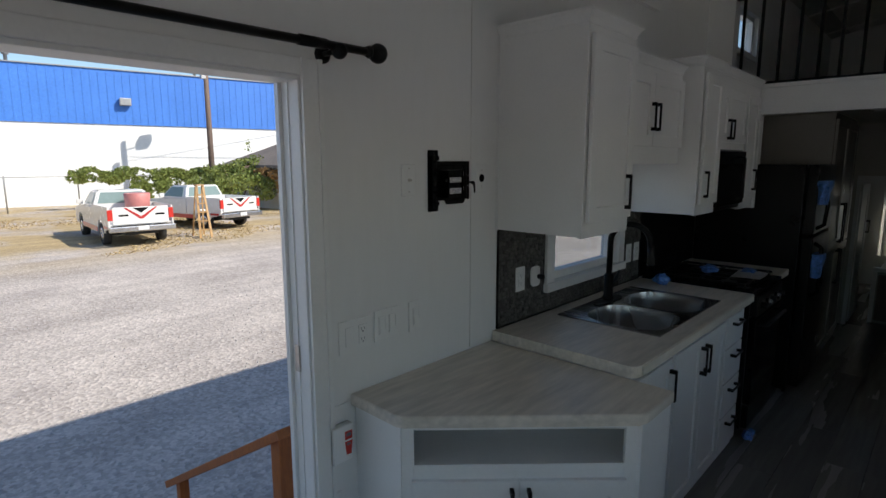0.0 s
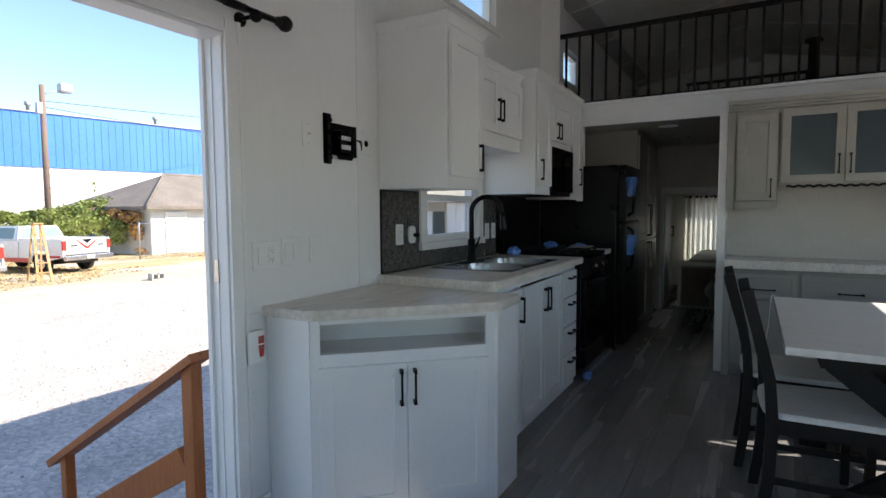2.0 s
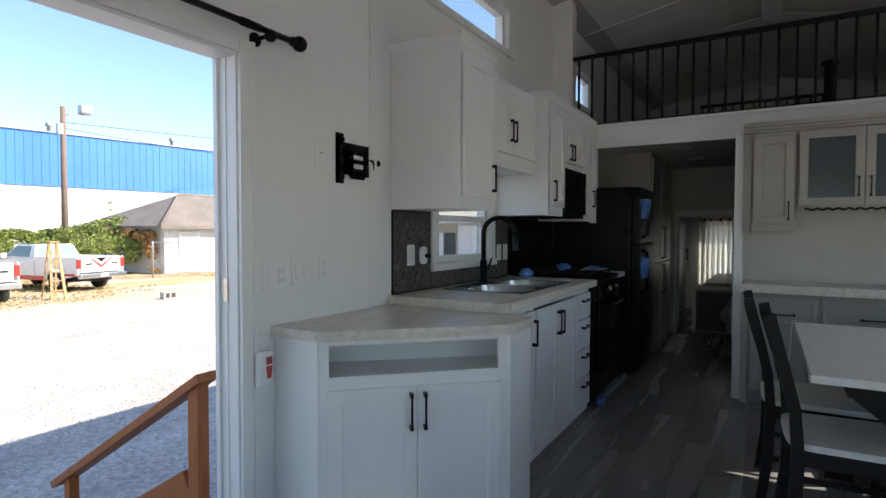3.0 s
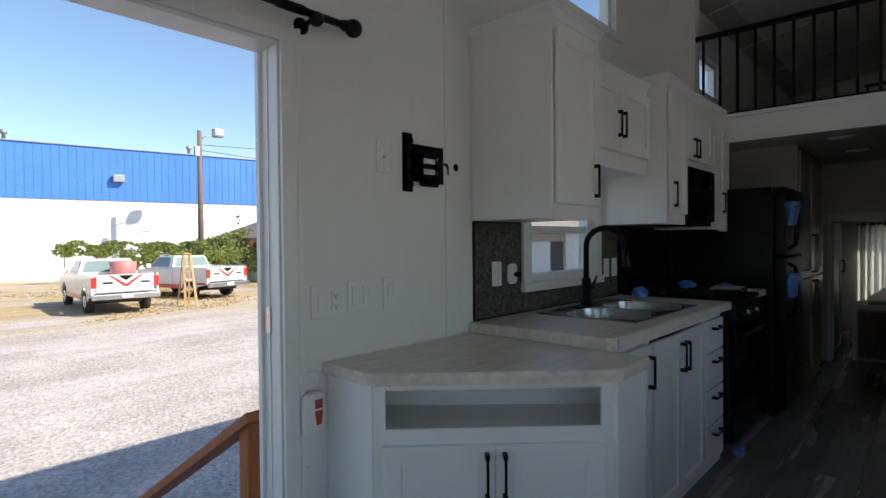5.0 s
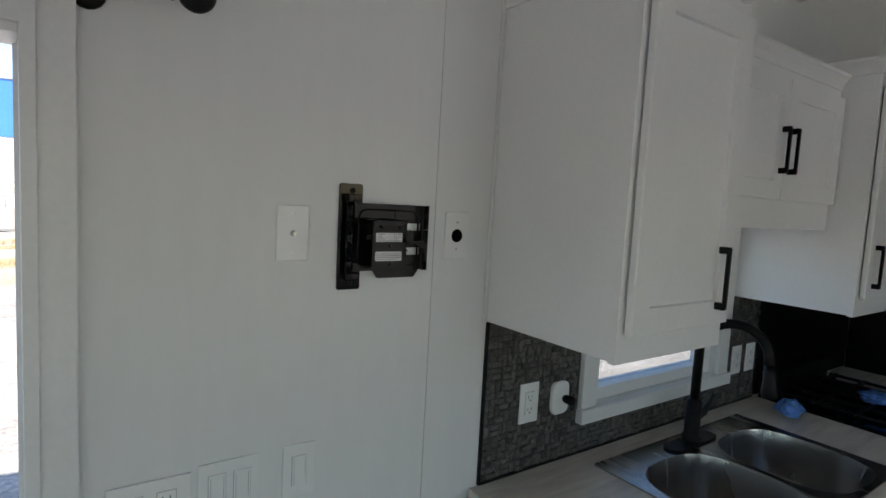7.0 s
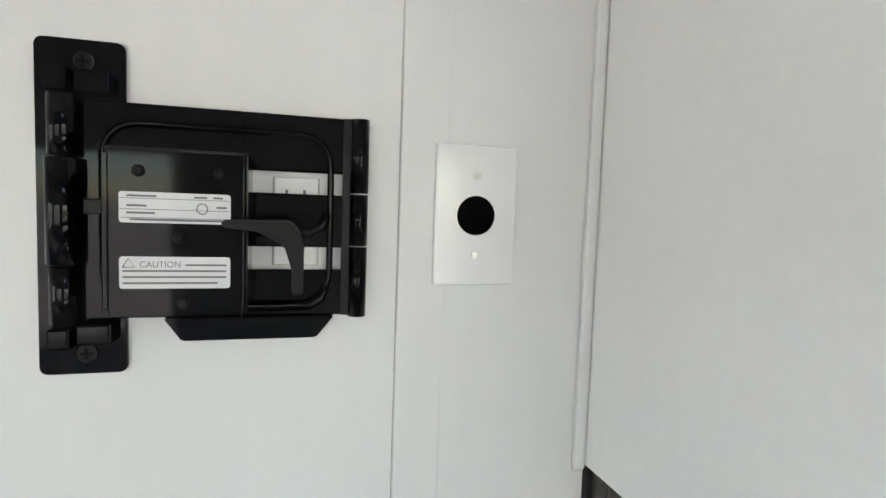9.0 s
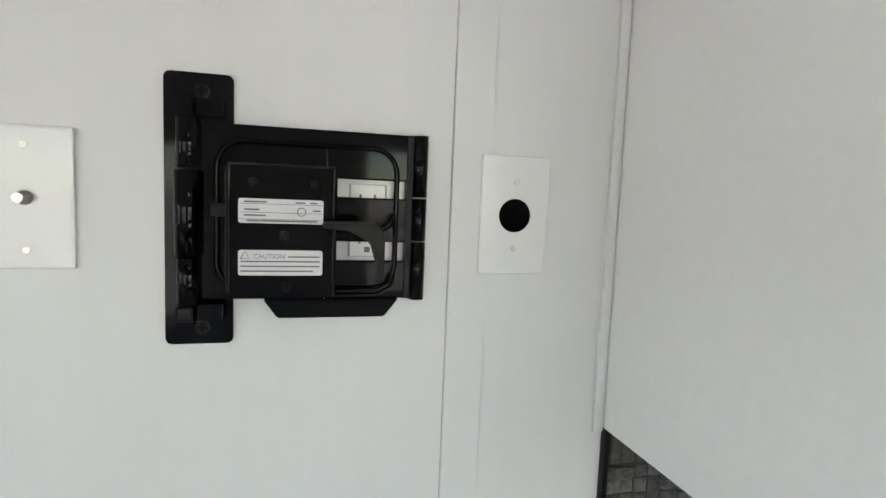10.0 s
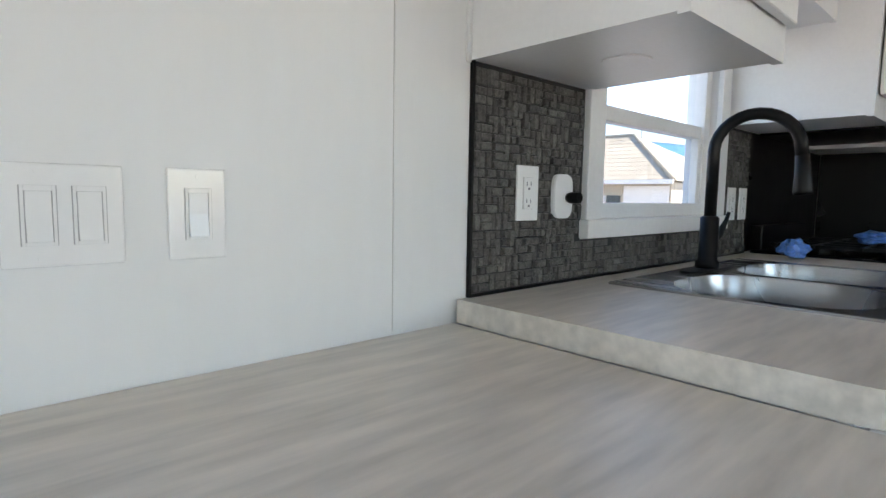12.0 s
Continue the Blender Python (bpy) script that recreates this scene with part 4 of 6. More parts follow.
part("cover", boxes((0.0, 0.006, -0.922, -0.83, 0.79, 0.845), bevel=0.002), PLASTIC, bp)
bp2 = thing("blank_plate", (0.0, -0.885, 0.5), "small white blank wall plate near the floor", "wall plate")
part("cover", boxes((0.0, 0.006, -0.912, -0.868, 0.46, 0.53), bevel=0.002), PLASTIC, bp2)

# curtain rod over the door
rod = thing("curtain_rod", (0.085, -1.8, 1.985), "black metal curtain rod with ball finials over the door", "curtain rod")
part("rod", tube([(0.085, -2.95, 1.997), (0.085, -0.77, 1.997)], 0.0125, 14), BLACKMETAL, rod)
part("sleeve", tube([(0.085, -1.02, 1.997), (0.085, -0.93, 1.997)], 0.0155, 14), BLACKMETAL, rod)
for y, s in ((-0.735, -1), (-2.985, 1)):
    f = part("finial", ball((0.085, y, 1.997), 0.031), BLACKMETAL, rod)
    part("collar", tube([(0.085, y + s * 0.028, 1.997), (0.085, y + s * 0.036, 1.997), (0.085, y + s * 0.05, 1.997)], [0.014, 0.02, 0.014], 12), BLACKMETAL, f)
for y in (-0.885, -2.85):
    b = part("bracket", tube([(0.0, y, 1.985), (0.085, y, 1.985)], 0.008), BLACKMETAL, rod)
    part("rosette", tube([(0.0, y, 1.985), (0.006, y, 1.985), (0.012, y, 1.985)], [0.028, 0.027, 0.018], 16), BLACKMETAL, b)
    part("cup", ball((0.088, y, 1.984), 0.024), BLACKMETAL, b)

pp = bmesh.new()
for k in range(7):
    a = k / 6
    row = [pp.verts.new((0.50 + 0.16 * b, 1.70 + 0.21 * a, 0.9615 + 0.018 * a * a + 0.006 * math.sin(3 * a + 2 * b))) for b in (0, 0.5, 1)]
    if k:
        for q in (0, 1):
            pp.faces.new((prev_row[q], prev_row[q + 1], row[q + 1], row[q]))
    prev_row = row
bmesh.ops.solidify(pp, geom=pp.faces[:], thickness=0.0008)
solid("paper_manual", pp, LABEL, "loose white paper manual lying on the range grates", "paper", at=(0.58, 1.8, 0.958))

# ---- folding wall mount beside the cabinet ----
mt = thing("tv_wall_mount", (0.0, -0.33, 1.47), "glossy black folding television wall mount screwed to the wall", "wall mount")


def rounded(y0, y1, z0, z1, r, n=5):
    """A rectangle with rounded corners in y, z."""
    pts = []
    for cy, cz, a0 in ((y1 - r, z1 - r, 0), (y0 + r, z1 - r, 90), (y0 + r, z0 + r, 180), (y1 - r, z0 + r, 270)):
        pts += [(cy + r * math.cos(radians(a0 + 90 * k / n)), cz + r * math.sin(radians(a0 + 90 * k / n))) for k in range(n + 1)]
    return pts


def text_mesh(body, size, at, material, parent, name="lettering"):
    """Raised lettering that faces +x and reads along +y."""
    cu = bpy.data.curves.new(name, "FONT")
    cu.body, cu.size, cu.extrude = body, size, 0.0001
    tmp = bpy.data.objects.new(name, cu)
    me = bpy.data.meshes.new_from_object(tmp)
    bpy.data.objects.remove(tmp)
    bm = bmesh.new()
    bm.from_mesh(me)
    bmesh.ops.transform(bm, matrix=Matrix.Translation(at) @ Matrix(((0, 0, 1, 0), (1, 0, 0, 0), (0, 1, 0, 0), (0, 0, 0, 1))), verts=bm.verts)
    return part(name, bm, material, parent)


backp = part("base_plate", prism(rounded(-0.433, -0.378, 1.473, 1.705, 0.005), 0.0, 0.005, "x", bevel=0.001), BLACKGLOSS, mt)
for z in (1.690, 1.488):
    s = part("screw", prism([(-0.403 + 0.006 * math.cos(k * math.pi / 8), z + 0.0065 * math.sin(k * math.pi / 8)) for k in range(16)], 0.005, 0.0075, "x"), BLACKMETAL, mt, "black crosshead screw")
    # black bars on the screw head colour in the shade of its cross
    part("cross_slot", boxes((0.0075, 0.0078, -0.407, -0.399, z - 0.0009, z + 0.0009), (0.0075, 0.0079, -0.4039, -0.4021, z - 0.004, z + 0.004)), VOID, s)
part("upper_lug", boxes((0.004, 0.026, -0.421, -0.407, 1.667, 1.683), (0.004, 0.018, -0.407, -0.385, 1.668, 1.683), bevel=0.002), BLACKGLOSS, mt)
part("lower_lug", boxes((0.004, 0.026, -0.421, -0.407, 1.495, 1.510), (0.004, 0.018, -0.407, -0.385, 1.496, 1.511), bevel=0.002), BLACKGLOSS, mt)
for z0, z1, r in ((1.625, 1.666, 0.0095), (1.552, 1.624, 0.0112), (1.511, 1.551, 0.0095)):
    part("hinge_barrel", tube([(0.0165, -0.412, z0), (0.0165, -0.412, z0 + 0.001), (0.0165, -0.412, z1 - 0.001), (0.0165, -0.412, z1)], [r - 0.001, r, r, r - 0.001], 28), BLACKGLOSS, mt)
# arm plate: flanges, bars and a raised rounded rim round the openings
part("arm_plate", boxes((0.008, 0.013, -0.405, -0.30, 1.514, 1.664), bevel=0.001), BLACKGLOSS, mt)
for z0, z1 in ((1.622, 1.664), (1.566, 1.606), (1.514, 1.549)):
    part("cross_bar", boxes((0.009, 0.014, -0.30, -0.222, z0, z1), bevel=0.0015), BLACKGLOSS, mt)
rim_pts = rounded(-0.390, -0.237, 1.524, 1.650, 0.022, 6)
part("pressed_rim", tube([(0.0135, a, b) for a, b in rim_pts + rim_pts[:2]], 0.0026, 8, caps=False), BLACKGLOSS, mt)
for zc in (1.586, 1.531):
    part("pressed_rib", tube([(0.0145, -0.298, zc - 0.009), (0.0145, -0.252, zc - 0.009), (0.0145, -0.243, zc - 0.004), (0.0145, -0.239, zc + 0.006)], 0.004, 8), BLACKGLOSS, mt)
for z0, z1 in ((1.608, 1.664), (1.568, 1.607), (1.513, 1.567)):
    part("end_barrel", tube([(0.013, -0.2155, z0), (0.013, -0.2155, z1)], 0.0072, 14), BLACKGLOSS, mt)
part("flange", boxes((0.006, 0.016, -0.228, -0.222, 1.514, 1.664), bevel=0.001), BLACKMETAL, mt)
# front plate that holds the screen, with two labels
fp = part("front_plate", prism(rounded(-0.386, -0.300, 1.523, 1.631, 0.004), 0.0195, 0.0225, "x", bevel=0.0008), BLACKGLOSS, mt)
part("side_flange", boxes((-0.018, 0.0245, -0.302, -0.2985, 1.522, 1.631), bevel=0.0008), BLACKGLOSS, fp)
part("side_flange", boxes((-0.018, 0.0245, -0.3885, -0.385, 1.527, 1.628), bevel=0.0008), BLACKGLOSS, fp)
part("top_flange", boxes((-0.018, 0.0225, -0.387, -0.300, 1.629, 1.632), bevel=0.0006), BLACKMETAL, fp)
for a, b in ((-0.367, 1.617), (-0.317, 1.617), (-0.342, 1.574), (-0.340, 1.531)):
    part("bolt", tube([(0.0185, a, b), (0.024, a, b), (0.0255, a, b)], [0.004, 0.004, 0.0025], 10), BLACKMETAL, fp)
l1 = part("rating_label", prism(rounded(-0.3785, -0.310, 1.5835, 1.6035, 0.002), 0.0226, 0.0229, "x"), LABEL, fp, "white printed rating label")
l2 = part("caution_label", prism(rounded(-0.3785, -0.310, 1.5405, 1.5615, 0.002), 0.0226, 0.0229, "x"), LABEL, fp, "white caution label with small print")
for z in (1.5995, 1.5925, 1.587):
    part("printed_rule", boxes((0.0229, 0.0231, -0.3775, -0.311, z - 0.0004, z)), INK, l1)
for a, b, z in ((-0.374, -0.356, 1.6003), (-0.374, -0.362, 1.594), (-0.374, -0.357, 1.5893), (-0.333, -0.325, 1.6003), (-0.321, -0.315, 1.6003), (-0.319, -0.3125, 1.594), (-0.372, -0.315, 1.585)):
    part("printed_bar", boxes((0.0229, 0.0231, a, b, z, z + 0.0013)), INK, l1)
part("printed_ring", tube([(0.0230, -0.328 + 0.0034 * math.cos(k * math.pi / 8), 1.5935 + 0.0034 * math.sin(k * math.pi / 8)) for k in range(17)], 0.0004, 5), INK, l1)
text_mesh("CAUTION", 0.0056, (0.0229, -0.3665, 1.5545), INK, l2)
part("warning_triangle", tube([(0.0230, -0.3765, 1.5545), (0.0230, -0.3695, 1.5545), (0.0230, -0.373, 1.5603), (0.0230, -0.3765, 1.5545)], 0.0004, 5), INK, l2)
for a, b, z in ((-0.3385, -0.3125, 1.5555), (-0.3765, -0.3125, 1.5515), (-0.3765, -0.3125, 1.5475), (-0.3765, -0.318, 1.5435)):
    part("printed_bar", boxes((0.0229, 0.0231, a, b, z, z + 0.0012)), INK, l2)
part("side_tab", boxes((0.016, 0.020, -0.400, -0.388, 1.588, 1.598), bevel=0.001), BLACKMETAL, fp)
# the holder plate stands off the arm
mc = Vector((0.0225, -0.344, 1.575)) - Vector((0.0, -0.33, 1.47))
stand_off = Matrix.Translation(mc + Vector((0.034, 0.008, 0.0))) @ Matrix.Diagonal((1.0, 0.95, 0.97, 1.0)) @ Matrix.Translation(-mc)
fp.matrix_basis = stand_off
part("lower_lip", prism([(-0.352, 1.514), (-0.340, 1.4975), (-0.246, 1.4975), (-0.233, 1.514)], 0.009, 0.018, "x", bevel=0.001), BLACKGLOSS, mt)
lever = part("release_lever", prism([(-0.312, 1.588), (-0.312, 1.583), (-0.291, 1.581), (-0.274, 1.572), (-0.269, 1.556), (-0.269, 1.541), (-0.2615, 1.541), (-0.2615, 1.572), (-0.264, 1.582), (-0.27, 1.589)], 0.020, 0.0245, "x", bevel=0.0012), BLACKMETAL, mt)
lever.matrix_basis = Matrix.Translation((0.032, 0.0, 0.0)) @ stand_off
plate("wall_outlet", -0.262, 1.585, 0.072, 0.117, "white outlet plate behind the folded mount", "outlet", [("outlet", 0)])


# ---- buffet at the partition ----
FY = 2.20   # front of the buffet's doors
def buffet_base(x0, x1):
    c = thing("buffet_cabinet", ((x0 + x1) / 2, 2.4, 0.0), "grey painted buffet base cabinet with one drawer and a door", "cabinet", group="buffet base cabinets")
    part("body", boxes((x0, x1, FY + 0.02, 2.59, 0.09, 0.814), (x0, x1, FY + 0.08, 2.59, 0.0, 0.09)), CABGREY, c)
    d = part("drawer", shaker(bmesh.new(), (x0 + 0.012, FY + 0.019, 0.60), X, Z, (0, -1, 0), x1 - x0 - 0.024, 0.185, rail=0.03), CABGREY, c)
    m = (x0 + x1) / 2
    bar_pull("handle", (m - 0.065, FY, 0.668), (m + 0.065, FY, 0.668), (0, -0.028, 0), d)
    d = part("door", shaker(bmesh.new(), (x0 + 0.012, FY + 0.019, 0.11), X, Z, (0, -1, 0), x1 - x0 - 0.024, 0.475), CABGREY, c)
    bar_pull("handle", (x1 - 0.05, FY, 0.43), (x1 - 0.05, FY, 0.55), (0, -0.028, 0), d)


for a, b in ((1.60, 2.03), (2.032, 2.62), (2.622, 3.40)):
    buffet_base(a, b)
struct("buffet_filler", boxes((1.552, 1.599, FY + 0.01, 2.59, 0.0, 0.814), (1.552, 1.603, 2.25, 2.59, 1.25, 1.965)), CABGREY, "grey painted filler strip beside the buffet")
solid("buffet_worktop", boxes((1.552, W, FY - 0.03, 2.598, 0.815, 0.878), bevel=0.004), LAMINATE, "pale laminate buffet worktop with a thick front edge", "worktop")


def frame_ring(x0, x1, z0, z1, r, y0, y1):
    """A rectangular frame of width r, all of one piece, with softened front edges."""
    bm = bmesh.new()
    e = 0.002
    rows = ((0, y1), (0, y0 + e), (e, y0), (r - e, y0), (r, y0 + e), (r, y1))
    loops = [[bm.verts.new(p) for p in ((x0 + m, y, z0 + m), (x1 - m, y, z0 + m), (x1 - m, y, z1 - m), (x0 + m, y, z1 - m))] for m, y in rows]
    for lo, hi in zip(loops, loops[1:] + loops[:1]):
        for q in range(4):
            bm.faces.new((lo[q], lo[(q + 1) % 4], hi[(q + 1) % 4], hi[q]))
    bmesh.ops.recalc_face_normals(bm, faces=bm.faces)
    return bm


def buffet_upper(x0, x1, z0, label, glass):
    c = thing("buffet_wall_cabinet", ((x0 + x1) / 2, 2.4, z0), label, "cabinet", group="buffet wall cabinets")
    z1 = 1.967
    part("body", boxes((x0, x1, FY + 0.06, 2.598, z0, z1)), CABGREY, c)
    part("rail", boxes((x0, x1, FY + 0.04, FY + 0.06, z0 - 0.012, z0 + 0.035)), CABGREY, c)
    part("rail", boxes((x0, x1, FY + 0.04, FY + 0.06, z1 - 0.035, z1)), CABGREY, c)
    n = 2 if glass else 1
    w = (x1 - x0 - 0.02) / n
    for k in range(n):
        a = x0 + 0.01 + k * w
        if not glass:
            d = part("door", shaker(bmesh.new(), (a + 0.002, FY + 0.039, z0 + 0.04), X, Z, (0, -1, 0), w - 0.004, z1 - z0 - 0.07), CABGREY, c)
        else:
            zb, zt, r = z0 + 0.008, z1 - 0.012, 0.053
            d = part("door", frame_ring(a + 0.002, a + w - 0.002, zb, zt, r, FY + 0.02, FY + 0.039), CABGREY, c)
            part("pane", boxes((a + r, a + w - r, FY + 0.028, FY + 0.032, zb + r, zt - r)), FROST, d, "dark frosted glass pane")
        h = a + w - 0.035 if k == 0 else a + 0.03
        bar_pull("handle", (h, FY + 0.02, z0 + 0.07), (h, FY + 0.02, z0 + 0.19), (0, -0.028, 0), d)
    return c


buffet_upper(1.605, 1.88, 1.272, "tall grey painted wall cabinet over the buffet", False)
gu = buffet_upper(1.882, 2.645, 1.43, "grey wall cabinet with two smoked glass doors over the buffet", True)
buffet_upper(2.647, 3.40, 1.272, "tall grey painted wall cabinet over the buffet", False)
sv = [(1.93 + 0.018 * k, 2.24, 1.412 + 0.006 * math.sin(k * 1.9)) for k in range(40)]
part("light_strip", tube(sv, 0.008, 6), BLACKMETAL, gu, "dark wavy cable under the cabinet")
cr = bmesh.new()
for dy, za, zb in ((0.0, 1.968, 1.985), (0.022, 1.985, 2.005), (0.04, 2.005, 2.035)):
    box(cr, 1.555, W, FY + 0.02 - dy, 2.49 if za > 1.98 else 2.59, za, zb if zb < 2.03 else 2.035, bevel=0.003)
part("crown", cr, CABGREY, gu, "grey crown moulding over the whole row")

# ---- dining table and chairs ----
tb = thing("dining_table", (2.4, 0.6, 0.0), "square dining table with pale washed top and black cross legs", "table")
part("tabletop", boxes((1.845, 2.98, -0.05, 1.265, 0.722, 0.752), bevel=0.004), SEATWOOD, tb)
part("apron", boxes((1.97, 2.86, 0.10, 0.13, 0.65, 0.721), (1.97, 2.86, 1.09, 1.12, 0.65, 0.721), (1.97, 2.0, 0.13, 1.09, 0.65, 0.721), (2.83, 2.86, 0.13, 1.09, 0.65, 0.721)), BLACKWOOD, tb)


def beam(p, q, w, h, bevel=0.003):
    """A square timber from p to q."""
    p, q = Vector(p), Vector(q)
    bm = bmesh.new()
    L = (q - p).length
    box(bm, -w / 2, w / 2, -h / 2, h / 2, 0, L, bevel=bevel)
    bmesh.ops.transform(bm, matrix=Matrix.Translation(p) @ (q - p).to_track_quat("Z", "Y").to_matrix().to_4x4(), verts=bm.verts)
    return bm


for y in (0.18, 1.04):
    part("cross_leg", beam((2.02, y, 0.665), (2.78, y, 0.045), 0.045, 0.09), BLACKWOOD, tb)
    part("cross_leg", beam((2.80, y + 0.046, 0.665), (2.04, y + 0.046, 0.045), 0.045, 0.09), BLACKWOOD, tb)
    part("foot", boxes((1.98, 2.85, y - 0.02, y + 0.066, 0.0, 0.045), bevel=0.003), BLACKWOOD, tb)
part("stretcher", boxes((2.37, 2.45, 0.20, 1.04, 0.32, 0.37), bevel=0.003), BLACKWOOD, tb)
part("cord", tube([(1.852, 1.20, 0.77), (1.835, 1.19, 0.765), (1.83, 1.18, 0.70), (1.825, 1.17, 0.60), (1.815, 1.16, 0.52)], 0.003, 6), PLASTIC, tb, "white cord hanging over the table corner")


def make_chair():
    c = thing("dining_chair", (0, 0, 0), "black wooden dining chair with a pale washed seat at the table", "chair", group="chairs at the dining table")
    part("seat", prism([(0.03, -0.212), (0.39, -0.222), (0.418, -0.212), (0.43, -0.185), (0.43, 0.185), (0.418, 0.212), (0.39, 0.222), (0.03, 0.212), (-0.012, 0.196), (-0.035, 0.155), (-0.042, 0.08), (-0.042, -0.08), (-0.035, -0.155), (-0.012, -0.196)], 0.448, 0.472, bevel=0.005), SEATWOOD, c, "pale washed wooden seat")
    part("seat_frame", boxes((0.0, 0.40, -0.195, -0.17, 0.385, 0.447), (0.0, 0.40, 0.17, 0.195, 0.385, 0.447), (0.375, 0.40, -0.17, 0.17, 0.385, 0.447), (0.0, 0.025, -0.17, 0.17, 0.385, 0.447)), BLACKWOOD, c)
    for y in (-0.2, 0.2):
        prof = [(-0.060, 0.0), (-0.020, 0.0), (0.006, 0.20), (0.014, 0.42), (-0.001, 0.60), (-0.030, 0.72), (-0.080, 0.915), (-0.086, 0.945), (-0.126, 0.935), (-0.122, 0.90), (-0.066, 0.70), (-0.038, 0.58), (-0.028, 0.42), (-0.036, 0.20)]
        part("leg", prism(prof, y - 0.019, y + 0.019, "y", bevel=0.003), BLACKWOOD, c)
    for y in (-0.185, 0.185):
        part("leg", prism([(-0.017, -0.017), (0.017, -0.017), (0.017, 0.017), (-0.017, 0.017)], 0.0, 0.384, "z"), BLACKWOOD, c).location = (0.385, y, 0)
    for z, x in ((0.87, -0.088), (0.755, -0.06), (0.645, -0.03)):
        part("back_slat", boxes((x - 0.012, x + 0.008, -0.18, 0.18, z - 0.035, z + 0.035), bevel=0.004), BLACKWOOD, c)
    for s in (-0.1825, 0.1825):
        part("stretcher", boxes((-0.03, 0.385, s - 0.0075, s + 0.0075, 0.18, 0.205)), BLACKWOOD, c)
    return c


chair = make_chair()
chair.matrix_basis = pose(1.815, 0.245, 0, 0, 0, 3)
copy_thing(chair, pose(1.735, 0.80, 0, 0, 0, 2))

# ---- loft railing and bed ----
rl = thing("loft_railing", (1.8, BEAM + 0.03, 2.192), "black metal loft railing with thin upright balusters", "railing")
part("top_rail", boxes((0.18, W, BEAM + 0.003, BEAM + 0.047, 2.785, 2.818), bevel=0.002), BLACKMETAL, rl)
part("bottom_rail", boxes((0.18, W, BEAM + 0.010, BEAM + 0.040, 2.1925, 2.210)), BLACKMETAL, rl)
bal = mesh_of("baluster", boxes((-0.009, 0.009, -0.009, 0.009, 2.209, 2.786)), BLACKMETAL)
for k in range(27):
    o = new("baluster", bal)
    o.parent = rl
    o.location = (0.235 + 0.1173 * k - 1.8, 0.0 - 0.005, -2.192)
bed = thing("loft_bed", (1.6, 3.4, 2.19), "black metal bed frame on the loft floor", "bed")
part("head_rail", tube([(1.15, 3.3, 2.42), (2.12, 3.3, 2.42)], 0.014, 8), BLACKMETAL, bed)
part("side_rail", boxes((1.14, 2.12, 3.29, 3.31, 2.26, 2.28), (1.14, 1.16, 3.31, 4.9, 2.26, 2.30), (2.10, 2.12, 3.31, 4.9, 2.26, 2.30)), BLACKMETAL, bed)
for k in range(12):
    part("spindle", tube([(1.17 + 0.084 * k, 3.3, 2.2), (1.17 + 0.084 * k, 3.3, 2.42)], 0.007, 6), BLACKMETAL, bed)
part("post", tube([(2.14, 3.3, 2.19), (2.14, 3.3, 2.66), (2.14, 3.3, 2.665), (2.14, 3.3, 2.69)], [0.045, 0.04, 0.07, 0.06], 10), BLACKWOOD, bed)
part("mattress", boxes((1.17, 2.09, 3.35, 5.0, 2.285, 2.36), bevel=0.03), CABGREY, bed)

# ---- hallway and bedroom ----
pan = thing("pantry_cabinet", (0.37, 3.8, 0.0), "tall grey-white pantry cabinet with two pairs of doors in the hallway", "cabinet")
part("body", boxes((0.0, 0.73, 3.26, 4.45, 0.0, 2.028)), PANTRY, pan)
for a, b, h in ((3.28, 3.85, 3.80), (3.86, 4.43, 3.91)):
    for z0, z1, ha, hb in ((0.08, 0.93, 0.62, 0.90), (0.95, 1.98, 0.98, 1.30)):
        d = part("door", shaker(bmesh.new(), (0.732, a, z0), Y, Z, X, b - a, z1 - z0), PANTRY, pan)
        bar_pull("handle", (0.751, h, ha), (0.751, h, hb), (0.03, 0, 0), d, 0.007)
struct("wall_north_gable", prism([(-0.1, 3.30), (W + 0.1, 3.30), (W / 2, ridge)], YF, YF + 0.1, "y"), WALL, "white gable wall panel")
struct("wall_south_gable", prism([(-0.1, 3.30), (W + 0.1, 3.30), (W / 2, ridge)], YB - 0.1, YB, "y"), WALL, "white gable wall panel")
bdoor = thing("door_2", (0.76, 5.0, 0.0), "white bedroom door standing open into the room", "door", kind="structure")
part("door_leaf", shaker(bmesh.new(), (0.745, 4.99, 0.01), Y, Z, X, 0.62, 1.42, thick=0.032, rail=0.09), TRIM, bdoor)
bar_pull("handle", (0.777, 5.56, 0.90), (0.777, 5.56, 1.02), (0.03, 0, 0), bdoor, 0.008)
struct("wall_bedroom", boxes((1.50, W, 4.9, 4.98, 0, 2.03)), WALL, "white wall between bathroom and bedroom")
for k, (x, y) in enumerate(((1.02, 3.15), (1.05, 4.0))):
    l = thing("ceiling_light", (x, y, 2.0), "small round white ceiling light in the hallway, unlit", "lamp", group="hallway ceiling lights")
    part("trim_ring", tube([(x, y, 2.03), (x, y, 2.022), (x, y, 2.016)], [0.085, 0.085, 0.06], 24), PLASTIC, l)
    part("diffuser", tube([(x, y, 2.016), (x, y, 2.012)], [0.058, 0.05], 20), LABEL, l)
cu = bmesh.new()
prev = None
for k in range(81):
    x = 0.77 + 0.0105 * k
    y = 7.30 + 0.025 * math.sin(k * 0.9) + 0.008 * math.sin(k * 2.3)
    col = [cu.verts.new((x, y, z)) for z in (0.42, 1.0, 1.47)]
    if prev:
        for i in (0, 1):
            cu.faces.new((prev[i], col[i], col[i + 1], prev[i + 1]))
    prev = col
